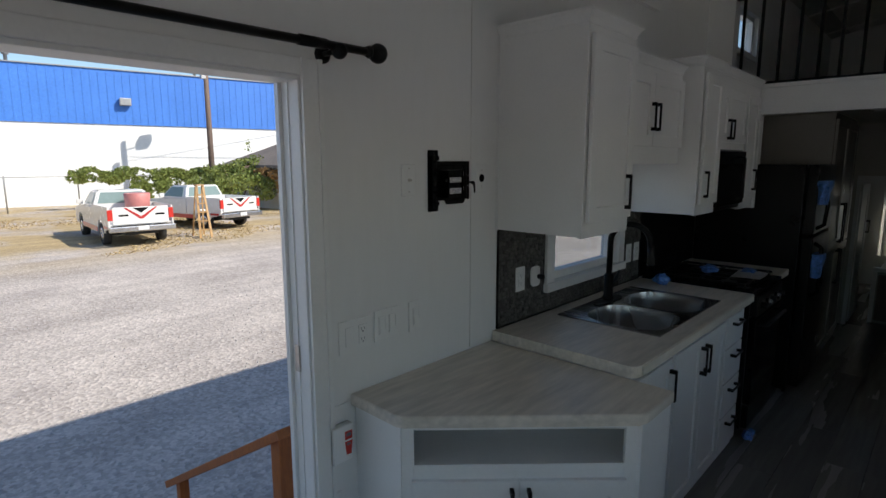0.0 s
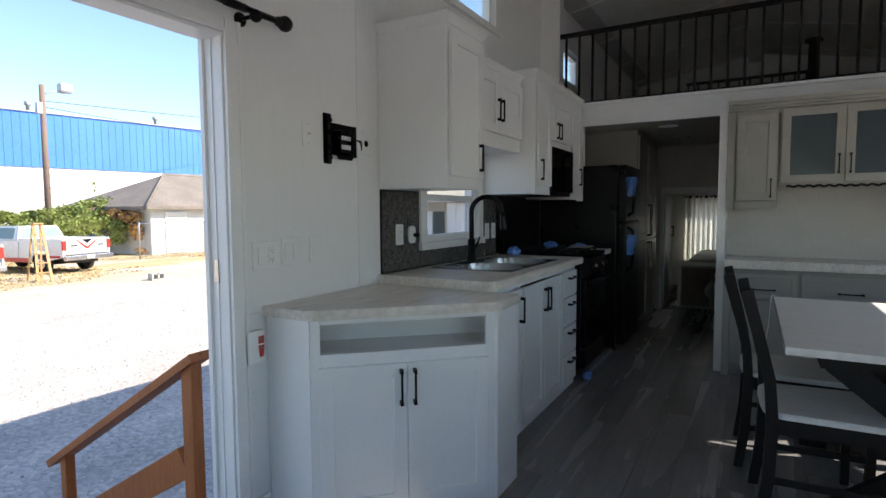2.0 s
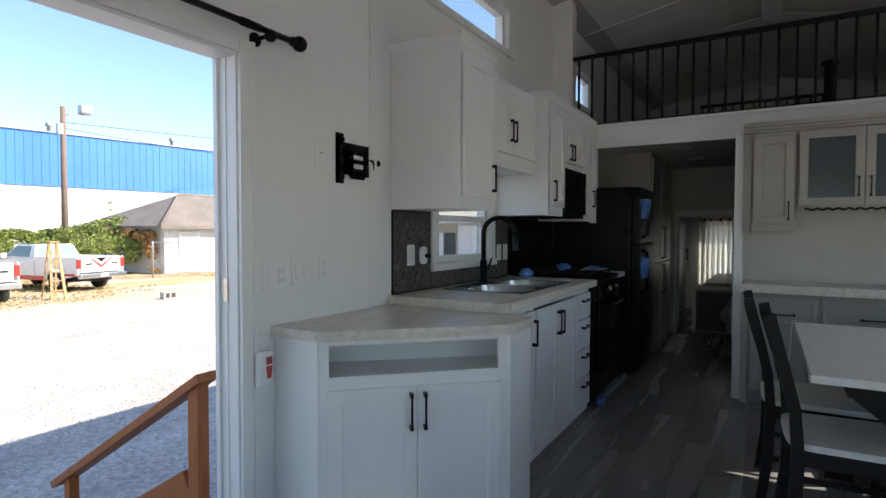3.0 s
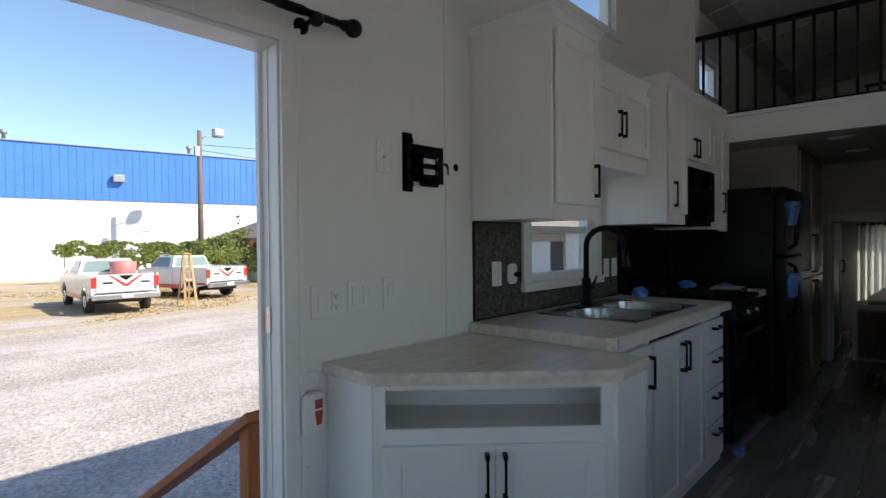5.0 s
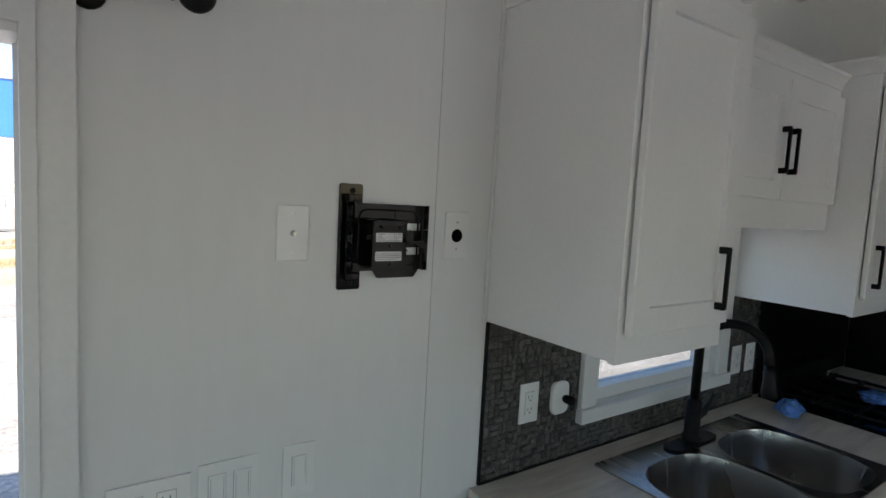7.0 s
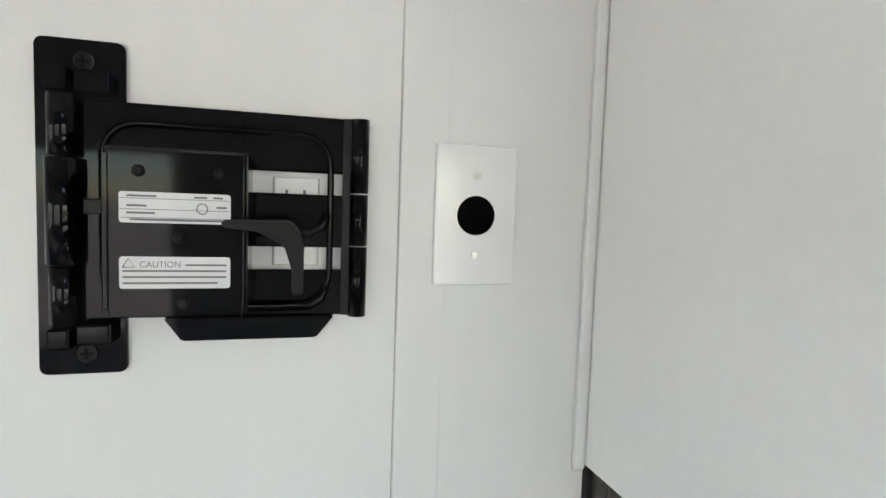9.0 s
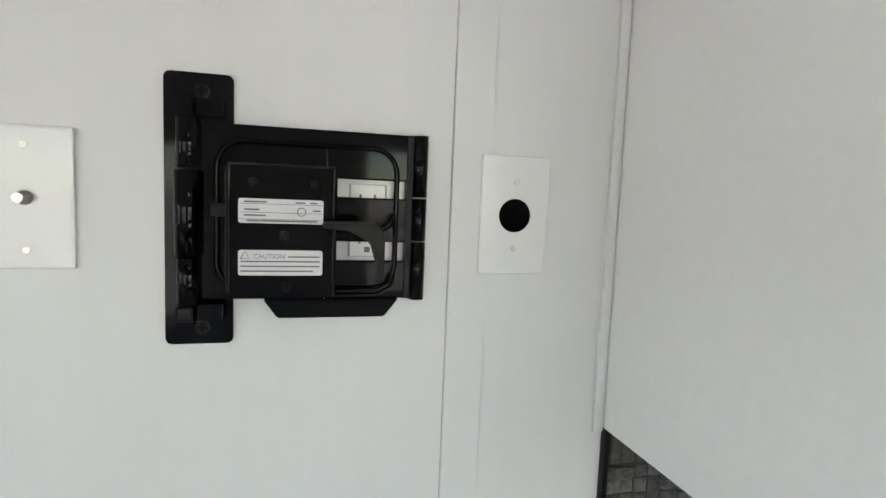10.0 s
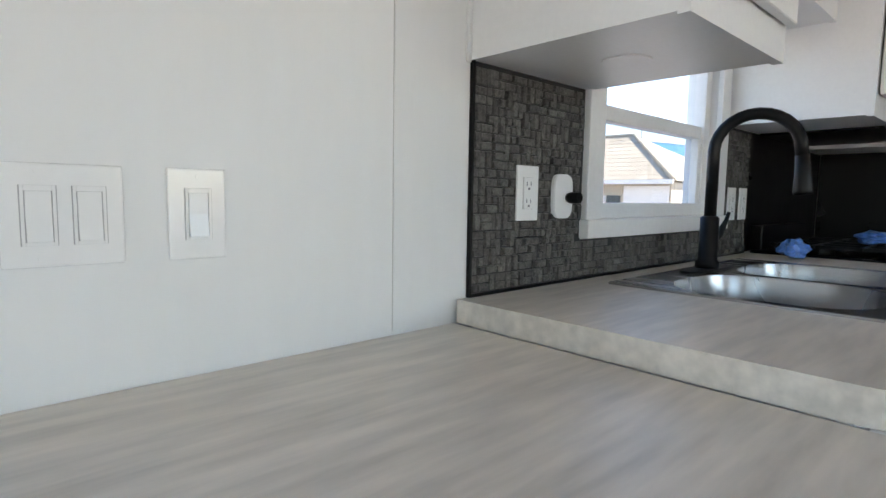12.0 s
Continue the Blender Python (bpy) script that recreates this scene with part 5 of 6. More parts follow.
bmesh.ops.solidify(cu, geom=cu.faces[:], thickness=0.002)
ct = thing("curtain", (1.2, 7.3, 0.42), "pale patterned sheer curtain on a black rod over the bedroom window", "curtain")
part("cloth", cu, CURTAIN, ct)
part("rod", tube([(0.76, 7.30, 1.45), (1.68, 7.30, 1.45)], 0.01, 8), BLACKMETAL, ct)
for k in range(7):
    part("ring", tube([(0.84 + 0.12 * k, 7.30, 1.43), (0.84 + 0.12 * k, 7.30, 1.47)], 0.022, 10), BLACKMETAL, ct)
bd2 = thing("bedroom_bed", (1.7, 6.3, 0.0), "bed with a grey base and pale crumpled blanket", "bed")
part("base", boxes((0.955, 2.45, 5.16, 7.15, 0.0, 0.535), bevel=0.006), CABGREY, bd2)
part("front_panel", boxes((0.97, 2.41, 5.148, 5.16, 0.03, 0.51), bevel=0.003), POLEWOOD, bd2, "brown-grey panel in the bed base")
part("top_rim", boxes((0.92, 2.45, 5.14, 5.18, 0.54, 0.582), bevel=0.004), TRIM, bd2)
part("side_rim", boxes((0.92, 0.955, 5.14, 5.18, 0.0, 0.538), bevel=0.004), TRIM, bd2)
part("mattress", boxes((1.04, 2.43, 5.2, 7.13, 0.537, 0.62), bevel=0.03), CABGREY, bd2)
part("blanket", crumple((1.40, 5.12, 0.25), 0.17, 5.0, (0.9, 0.5, 1.4)), CURTAIN, bd2, "pale crumpled blanket")


# ---- the yard outside ----
G = -0.75


ground = bmesh.new()
bmesh.ops.create_grid(ground, x_segments=120, y_segments=120, size=40)
for v in ground.verts:
    v.co += Vector((-30, 5, G))
    if v.co.x < -1:
        v.co.z += 0.03 * noise.noise(v.co * 0.35) + 0.012 * noise.noise(v.co * 1.3)
far = 2500
ring = [e for e in ground.edges if e.is_boundary]
ext = bmesh.ops.extrude_edge_only(ground, edges=ring)
for v in [g for g in ext["geom"] if isinstance(g, bmesh.types.BMVert)]:
    d = Vector((v.co.x + 30, v.co.y - 5, 0)).normalized()
    v.co = Vector((-30, 5, G)) + d * far
struct("ground", ground, GRAVEL, "pale compacted gravel lot with dry grass at the edges", "ground")

# long commercial building across the lot: white block below, blue ribbed siding above
bd = thing("warehouse", (0, 0, 0), "long flat-roofed warehouse with white block base and blue siding", "building")
L0, L1 = -60.0, 60.0
part("wall", boxes((-20.0, 0.0, L0, L1, -0.3, 4.60)), WHITEBLOCK, bd, "white painted block wall")
part("siding", boxes((-20.0, 0.06, L0, L1, 4.60, 7.68)), BLUESIDING, bd, "blue painted ribbed siding")
part("siding_rib", boxes(*[(0.06, 0.078, L0 + k * 0.4, L0 + k * 0.4 + 0.1, 4.61, 7.66) for k in range(int((L1 - L0) / 0.4))]), BLUESIDING, bd)
part("parapet_cap", boxes((-20.0, 0.14, L0, L1, 7.68, 7.74)), GALV, bd)
lb = part("wall_lamp", boxes((0.1, 0.4, 0.55, 1.15, 5.68, 6.12), bevel=0.05), GALV, bd, "grey box-shaped wall lamp")
for y in (-4.5, 5.0, 12.0):
    part("roof_vent", tube([(-1, y, 7.6), (-1, y, 8.2), (-1, y, 8.2), (-1, y, 8.4)], [0.09, 0.09, 0.18, 0.16], 10), GALV, bd)
bd.matrix_basis = pose(-34.9, 8.5, G, 0, 0, -11.3)


# ---- steps and handrail at the door ----
hr = thing("stair_handrail", (-0.95, -0.87, G), "orange-stained cedar handrail with two posts beside the door steps", "handrail")
part("post", boxes((-0.425, -0.355, -0.90, -0.845, G, 0.60), bevel=0.004), CEDAR, hr)
part("post", boxes((-1.51, -1.455, -0.895, -0.845, G, -0.06), bevel=0.004), CEDAR, hr)
part("top_rail", beam((-0.325, -0.87, 0.635), (-1.60, -0.87, -0.125), 0.10, 0.038), CEDAR, hr)
part("brace", beam((-0.45, -0.87, 0.135), (-1.46, -0.87, -0.46), 0.036, 0.14), CEDAR, hr)
part("hook", tube([(-0.355, -0.80, 0.28), (-0.345, -0.785, 0.22), (-0.345, -0.775, 0.17), (-0.36, -0.80, 0.17)], 0.006, 6), BLACKMETAL, hr)
st = thing("door_steps", (-0.7, -1.75, G), "cedar steps leading up to the sliding door", "stairs")
for k in range(3):
    part("tread", boxes((-0.50 - 0.30 * k, -0.14 - 0.30 * k, -2.6, -0.93, -0.19 - 0.19 * k, -0.15 - 0.19 * k), bevel=0.004), CEDAR, st)
part("stringer", prism([(-0.14, -0.19), (-0.14, G), (-1.1, G), (-1.1, -0.57), (-0.8, -0.57), (-0.8, -0.38), (-0.5, -0.38), (-0.5, -0.19)], -0.98, -0.94, "y"), CEDAR, st)
part("stringer", prism([(-0.14, -0.19), (-0.14, G), (-1.1, G), (-1.1, -0.57), (-0.8, -0.57), (-0.8, -0.38), (-0.5, -0.38), (-0.5, -0.19)], -2.6, -2.56, "y"), CEDAR, st)


# ---- pickup trucks ----
def wheel_parts(t, x, y, s):
    w = part("wheel", tube([(x, y - 0.09, 0.37), (x, y - 0.11, 0.37), (x, y + 0.11, 0.37), (x, y + 0.09, 0.37)], [0.30, 0.355, 0.355, 0.30], 24), RUBBER, t)
    part("rim", tube([(x, y + s * 0.095, 0.37), (x, y + s * 0.118, 0.37), (x, y + s * 0.105, 0.37)], [0.22, 0.20, 0.06], 18), CHROME, w)


def make_truck(label, lower, tub):
    t = thing("pickup_truck", (0, 0, 0), label, "truck", group="parked pickup trucks")

    def arch(cx, r=0.44, n=8):
        return [(cx + r * math.cos(math.pi * k / n), 0.42 + r * math.sin(math.pi * k / n)) for k in range(n + 1)]

    # side skin of the bed and the front body, in x (forward) and z
    bed_side = [(-1.12, 0.62), (-1.14, 1.02), (-1.12, 1.30), (1.02, 1.30), (1.02, 0.42)] + arch(0.0) + [(-0.5, 0.5)]
    for s in (-1, 1):
        part("bed_side", prism(bed_side, s * 0.97 - 0.05 * (s > 0), s * 0.97 + 0.05 * (s < 0), "y", bevel=0.008), CARWHITE, t)
        part("side_stripe", prism([(-1.0, 0.60), (-1.0, 0.68), (-0.48, 0.68), (-0.48, 0.60)], s * 0.972, s * 0.978, "y"), lower, t)
        part("rocker_panel", prism([(0.5, 0.42), (0.5, 0.58), (2.9, 0.58), (2.9, 0.42)], s * 0.962, s * 0.982, "y"), lower, t)
    part("bed_floor", boxes((-1.08, 1.0, -0.92, 0.92, 0.70, 0.76), (0.97, 1.02, -0.92, 0.92, 0.76, 1.30)), CARWHITE, t)
    front = [(1.04, 0.42), (1.04, 1.22), (2.75, 1.20), (3.3, 1.16), (4.15, 1.08), (4.28, 0.98), (4.30, 0.50), (3.85, 0.45)] + [(3.35 + 0.44 * math.cos(math.pi * k / 8), 0.42 + 0.44 * math.sin(math.pi * k / 8)) for k in range(9)]
    part("front_body", prism(front, -0.96, 0.96, "y", bevel=0.03), CARWHITE, t)
    # cab with inward-leaning sides
    cab = bmesh.new()
    lo = [(1.06, 0.93), (2.85, 0.93), (2.85, -0.93), (1.06, -0.93)]
    hi = [(1.22, 0.74), (2.25, 0.74), (2.25, -0.74), (1.22, -0.74)]
    a = [cab.verts.new((x, y, 1.21)) for x, y in lo]
    b = [cab.verts.new((x, y, 1.74)) for x, y in hi]
    for k in range(4):
        cab.faces.new((a[k], a[(k + 1) % 4], b[(k + 1) % 4], b[k]))
    cab.faces.new(b)
    cab.faces.new(a[::-1])
    bmesh.ops.recalc_face_normals(cab, faces=cab.faces)
    bmesh.ops.bevel(cab, geom=cab.edges[:], offset=0.04, segments=2, affect="EDGES")
    part("cab", cab, CARWHITE, t)

    def pane(name, c0, c1, c2, c3, out):
        bm = bmesh.new()
        o = Vector(out) * 0.012
        vs = [bm.verts.new(Vector(p) + o) for p in (c0, c1, c2, c3)] + [bm.verts.new(Vector(p) - o * 2) for p in (c0, c1, c2, c3)]
        for f in ((0, 1, 2, 3), (7, 6, 5, 4), (0, 4, 5, 1), (1, 5, 6, 2), (2, 6, 7, 3), (3, 7, 4, 0)):
            bm.faces.new([vs[i] for i in f])
        bmesh.ops.recalc_face_normals(bm, faces=bm.faces)
        part(name, bm, CARGLASS, t)

    pane("rear_window", (1.095, -0.80, 1.30), (1.095, 0.80, 1.30), (1.205, 0.66, 1.68), (1.205, -0.66, 1.68), (-1, 0, 0.2))
    pane("windscreen", (2.74, -0.82, 1.30), (2.74, 0.82, 1.30), (2.29, 0.68, 1.69), (2.29, -0.68, 1.69), (1, 0, 0.7))
    for s in (-1, 1):
        pane("side_window", (1.35, s * 0.90, 1.28), (2.62, s * 0.90, 1.28), (2.2, s * 0.765, 1.68), (1.40, s * 0.765, 1.68), (0, s, 0.3))
        m = part("mirror", boxes((2.45, 2.55, min(s * 0.98, s * 1.18), max(s * 0.98, s * 1.18), 1.24, 1.42), bevel=0.03), CARWHITE, t)
        part("taillight", boxes((-1.15, -1.08, min(s * 0.83, s * 0.975), max(s * 0.83, s * 0.975), 0.88, 1.22), bevel=0.01), RED, t, "red tail light")
        for x in (0.0, 3.35):
            wheel_parts(t, x, s * 0.84, s)
    tg = part("tailgate", boxes((-1.13, -1.07, -0.825, 0.825, 0.74, 1.29), bevel=0.012), CARWHITE, t)
    # red and dark chevron painted on the tailgate
    part("chevron", prism([(-0.50, 1.27), (-0.43, 1.27), (0.0, 0.98), (0.43, 1.27), (0.50, 1.27), (0.05, 0.90), (-0.05, 0.90)], -1.136, -1.129, "x"), CARRED, tg, "red chevron stripe")
    part("chevron_fill", prism([(-0.24, 1.26), (0.24, 1.26), (0.0, 1.09)], -1.136, -1.129, "x"), BLACKMETAL, tg)
    for y in (-0.56, 0.52):
        part("badge", boxes((-1.135, -1.129, y - 0.14, y + 0.14, 1.0, 1.06)), BLACKMETAL, tg)
    part("bumper", boxes((-1.30, -1.14, -0.98, 0.98, 0.50, 0.68), bevel=0.03), CHROME, t)
    part("number_plate", boxes((-1.306, -1.30, -0.16, 0.16, 0.55, 0.68)), LABEL, t)
    part("axle", tube([(0, -0.75, 0.37), (0, 0.75, 0.37)], 0.07, 8), RUBBER, t)
    part("chassis", boxes((-1.05, 4.0, -0.5, 0.5, 0.38, 0.6)), RUBBER, t)
    if tub:
        part("tub", tube([(0.45, -0.3, 0.77), (0.45, -0.3, 1.64), (0.45, -0.3, 1.66)], [0.34, 0.42, 0.40], 20), TUBRED, t, "faded red plastic tub in the bed")
    return t


t1 = make_truck("white pickup truck with red chevron and red tub", CARRED, True)
t1.matrix_basis = pose(-16.75, 3.68, G, 0, 0, 176) @ Matrix.Scale(0.89, 4)
t2 = make_truck("white pickup truck with a red chevron parked beside the hedge", CARRED, False)
t2.matrix_basis = pose(-18.6, 7.35, G, 0, 0, 193) @ Matrix.Scale(0.89, 4)

LX, LY = -16.0, 5.62
ld = thing("ladder", (LX - 0.4, LY, G), "tan wooden stepladder standing open beside a pickup truck", "ladder")
for d in (-1, 1):
    part("stile", beam((LX, LY - 0.06 + 0.18 * d, G), (LX - 0.55, LY + 0.06 + 0.10 * d, 0.92), 0.07, 0.04), LADDERWOOD, ld)
    part("back_leg", beam((LX - 0.8, LY + 0.02 + 0.18 * d, G), (LX - 0.62, LY + 0.06 + 0.10 * d, 0.90), 0.05, 0.03), LADDERWOOD, ld)
for k in range(5):
    f = 0.16 + 0.165 * k
    w = 0.175 - 0.08 * f
    part("tread", boxes((LX - 0.06 - 0.55 * f, LX + 0.06 - 0.55 * f, LY - 0.06 + 0.12 * f - w, LY - 0.06 + 0.12 * f + w, G + 1.67 * f - 0.015, G + 1.67 * f + 0.015)), LADDERWOOD, ld)
part("top_cap", boxes((LX - 0.70, LX - 0.48, LY - 0.07, LY + 0.19, 0.91, 0.95), bevel=0.006), LADDERWOOD, ld)

# ---- lamp pole, wires, shed, fence ----
PX, PY = -29.7, 12.0
po = thing("lamp_pole", (PX, PY, G), "weathered wooden utility pole with a floodlight on an arm", "street lamp")
part("pole", tube([(PX, PY, G - 0.1), (PX, PY, 4.0), (PX, PY, 7.7)], [0.17, 0.145, 0.12], 12), POLEWOOD, po)
part("arm", tube([(PX, PY, 7.1), (PX + 0.08, PY + 0.2, 7.35), (PX + 0.12, PY + 0.6, 7.45), (PX + 0.12, PY + 0.95, 7.42)], 0.035, 8), GALV, po)
fl = part("floodlight", boxes((PX - 0.10, PX + 0.36, PY + 0.72, PY + 1.32, 7.44, 7.92), bevel=0.10), GALV, po)
part("lens", boxes((PX + 0.36, PX + 0.38, PY + 0.84, PY + 1.20, 7.55, 7.81)), LABEL, fl)
part("junction_box", boxes((PX + 0.12, PX + 0.35, PY - 0.4, PY - 0.14, 6.2, 6.75), bevel=0.02), GALV, po)
wi = thing("overhead_wire", (PX, PY, 7.5), "thin overhead wires slung from the pole", "wire")
for dz, end in ((6.9, (-20, 55, 9.0)), (6.6, (-30.5, 38, 7.2))):
    p, q = Vector((PX, PY, dz)), Vector(end)
    part("wire", tube([p.lerp(q, k / 12) - Vector((0, 0, 1.6 * (k / 12) * (1 - k / 12))) for k in range(13)], 0.016, 5), BLACKMETAL, wi)

sh = thing("garden_shed", (-24.5, 14.0, G), "small cream shed with a hipped brown-grey shingle roof", "shed")
SX, SY, EZ = -22.5, 12.9, 1.50
part("wall", boxes((SX - 6.9, SX, SY, SY + 9.0, G - 0.1, EZ)), SHEDWALL, sh)
for k in range(9):
    part("siding_board", boxes((SX, SX + 0.018, SY, SY + 9.0, G + 0.02 + 0.25 * k, G + 0.245 + 0.25 * k)), SHEDWALL, sh)
hip = bmesh.new()
e = 0.45
lo = [hip.verts.new(p) for p in ((SX + e, SY - e, EZ), (SX + e, SY + 9.0 + e, EZ), (SX - 6.9 - e, SY + 9.0 + e, EZ), (SX - 6.9 - e, SY - e, EZ))]
hi = [hip.verts.new(p) for p in ((SX - 3.45, SY + 3.0, 3.25), (SX - 3.45, SY + 6.0, 3.25))]
for f in ((lo[0], lo[1], hi[1], hi[0]), (lo[2], lo[3], hi[0], hi[1]), (lo[3], lo[0], hi[0]), (lo[1], lo[2], hi[1]), (lo[3], lo[2], lo[1], lo[0])):
    hip.faces.new(f)
bmesh.ops.recalc_face_normals(hip, faces=hip.faces)
part("roof", hip, ROOFTILE, sh, "brown-grey shingle roof")
part("ridge_tile", tube([(SX + e, SY - e, EZ + 0.03), (SX - 3.45, SY + 3.0, 3.27), (SX - 3.45, SY + 6.0, 3.27)], 0.06, 6), ROOFTILE, sh)
part("eave_board", boxes((SX + e - 0.02, SX + e + 0.03, SY - e, SY + 9.0 + e, EZ - 0.12, EZ + 0.02), (SX - 6.9 - e, SX + e - 0.02, SY - e - 0.03, SY - e, EZ - 0.12, EZ + 0.02)), ROOFTILE, sh)
dd = part("door", boxes((SX + 0.02, SX + 0.06, SY + 0.8, SY + 1.7, G + 0.05, 1.15), bevel=0.01), SHEDWALL, sh)
part("door_frame", boxes((SX + 0.02, SX + 0.08, SY + 0.7, SY + 0.8, G + 0.05, 1.25), (SX + 0.02, SX + 0.08, SY + 1.7, SY + 1.8, G + 0.05, 1.25), (SX + 0.02, SX + 0.08, SY + 0.8, SY + 1.7, 1.15, 1.25)), TRIM, dd)


def fence(name, pts, h, label):
    f = thing(name, pts[0] + (G,), label, "fence")
    for (x0, y0), (x1, y1) in zip(pts, pts[1:]):
        n = max(1, round(math.hypot(x1 - x0, y1 - y0) / 2.8))
        for k in range(n + 1):
            x, y = x0 + (x1 - x0) * k / n, y0 + (y1 - y0) * k / n
            part("post", tube([(x, y, G), (x, y, G + h), (x, y, G + h + 0.04)], [0.035, 0.035, 0.02], 8), GALV, f)
        part("top_rail", tube([(x0, y0, G + h - 0.03), (x1, y1, G + h - 0.03)], 0.022, 6), GALV, f)
        # chain link as crossing thin wires
        bm = bmesh.new()
        L = math.hypot(x1 - x0, y1 - y0)
        m = int(L / 0.28)
        for s in (1, -1):
            for k in range(-6, m):
                a, b = k * 0.28, k * 0.28 + h - 0.05
                a0, b0 = max(a, 0), min(b, L)
                if b0 <= a0:
                    continue
                za, zb = (a0 - a), (b0 - a)
                if s < 0:
                    za, zb = h - 0.05 - za, h - 0.05 - zb
                P0 = (x0 + (x1 - x0) * a0 / L, y0 + (y1 - y0) * a0 / L, G + 0.02 + za)
                P1 = (x0 + (x1 - x0) * b0 / L, y0 + (y1 - y0) * b0 / L, G + 0.02 + zb)
                tube([P0, P1], 0.003, 3, bm, False)
        w = part("chain_link", bm, GALV, f)
        w["kind"] = "stuff"
    return f


fence("chain_link_fence", [(-32.0, -9.0), (-30.6, 17.5)], 1.75, "galvanised chain link fence along the lot")
fence("chain_link_fence", [(-20.8, 11.3), (-20.8, 17.6)], 1.55, "galvanised chain link fence in front of the shed")


# ---- vines over the fence ----
def leaf_mass(name, blobs, count, size, material, label, seed):
    """Many small leaf blades, scattered over lumpy volumes with an uneven outline."""
    rnd = random.Random(seed)
    vs, fs = [], []
    sizes = [(b[3] * b[4] * b[5]) ** 1.0 for b in blobs]
    for _ in range(count):
        (cx, cy, cz, rx, ry, rz) = rnd.choices(blobs, sizes)[0]
        while True:
            p = Vector((rnd.uniform(-1, 1), rnd.uniform(-1, 1), rnd.uniform(-1, 1)))
            if 0.25 < p.length < 1:
                break
        q = Vector((cx + p.x * rx, cy + p.y * ry, cz + p.z * rz))
        if noise.noise(q * 1.6) < -0.18:
            continue
        u = Vector((rnd.gauss(0, 1), rnd.gauss(0, 1), rnd.gauss(0, 1))).normalized()
        v = u.orthogonal().normalized()
        s = size * rnd.uniform(0.6, 1.4)
        b = len(vs)
        vs += [q - u * s, q + v * s * 0.55, q + u * s, q - v * s * 0.55]
        fs.append((b, b + 1, b + 2, b + 3))
    me = bpy.data.meshes.new(name)
    me.from_pydata(vs, [], fs)
    me.materials.append(material)
    ob = new(name, me)
    return tagged(ob, label, "vine", kind="stuff")


blobs = [(-30.7, 5.6 + 0.55 * k, 0.95 + 0.12 * math.sin(k * 1.7) + 0.012 * k, 0.45, 0.6, 0.36 + 0.06 * math.sin(k * 2.1)) for k in range(21)] + [(-30.5, 8.4 + 0.7 * k, 0.3, 0.4, 0.6, 0.6) for k in range(12)]
leaf_mass("fence_vine", blobs, 30000, 0.075, LEAF, "green vine grown over the chain link fence", 3)
blobs = [(-26.5, 11.6, 1.2, 0.9, 1.1, 0.7), (-26.0, 12.2, 1.7, 0.7, 0.8, 0.5), (-25.5, 10.9, 0.5, 0.7, 0.8, 0.8), (-26.5, 12.6, 2.6, 0.15, 0.2, 0.6), (-25.0, 12.3, 1.2, 0.8, 0.8, 0.4), (-26.4, 12.9, 1.9, 0.6, 0.6, 0.5), (-24.3, 12.2, 0.6, 0.7, 0.8, 0.7), (-27.2, 10.4, 0.7, 0.9, 0.9, 0.7), (-26.6, 11.2, 1.5, 0.8, 0.9, 0.5), (-24.2, 11.0, 1.0, 0.6, 0.7, 0.5)]
blobs = [(x, y, z - 0.25, rx, ry, rz * 0.9) for x, y, z, rx, ry, rz in blobs]
leaf_mass("shed_vine", blobs, 10000, 0.075, LEAF, "bushy green vine beside the shed", 5)
leaf_mass("dry_vine", [(-24.6, 12.4, 1.15, 0.9, 0.4, 0.25), (-23.4, 12.5, 1.05, 0.7, 0.4, 0.25), (-23.0, 12.5, 0.45, 0.25, 0.3, 0.6), (-22.7, 12.5, -0.5, 0.3, 0.3, 0.2)], 2200, 0.08, LEAFDRY, "yellow-brown drying vine hanging on the shed corner", 7)
vt = thing("vine_trunk", (-26.2, 11.7, G), "thin brown vine stems under the leaves", "vine")
for k in range(7):
    a = random.Random(40 + k)
    part("stem", tube([(-26.2 + a.uniform(-.5, .5), 11.7 + a.uniform(-.7, .7), G - 0.05), (-26.2 + a.uniform(-.6, .6), 11.7 + a.uniform(-.8, .8), 0.5), (-26.2 + a.uniform(-.6, .6), 11.9 + a.uniform(-.8, .8), 1.5)], [0.05, 0.035, 0.015], 6), POLEWOOD, vt)

# ---- dry grass at the far side of the lot ----
rnd = random.Random(11)
vs, fs = [], []
while len(fs) < 20000:
    x, y = rnd.uniform(-31, -13.5), rnd.uniform(-9, 18)
    d = noise.noise(Vector((x * 0.22, y * 0.22, 3.0))) + 0.35 * noise.noise(Vector((x * 0.9, y * 0.9, 1.0)))
    if d < 0.0 + 0.45 * max(0, (x + 19) / 5.0):
        continue
    h, w = rnd.uniform(0.015, 0.045), rnd.uniform(0.015, 0.035)
    a = rnd.uniform(0, math.tau)
    z = G + 0.03 * noise.noise(Vector((x, y, G)) * 0.35) + 0.01
    dx, dy = math.cos(a) * w, math.sin(a) * w
    lean = (rnd.uniform(-0.1, 0.1), rnd.uniform(-0.1, 0.1))
    b = len(vs)
    vs += [(x - dx, y - dy, z - 0.01), (x + dx, y + dy, z - 0.01), (x + lean[0], y + lean[1], z + h)]
    fs.append((b, b + 1, b + 2))
me = bpy.data.meshes.new("dry_grass")
me.from_pydata(vs, [], fs)
me.materials.append(GRASSDRY)
tagged(new("dry_grass", me), "dry yellow grass tufts on the gravel", "grass", kind="stuff")

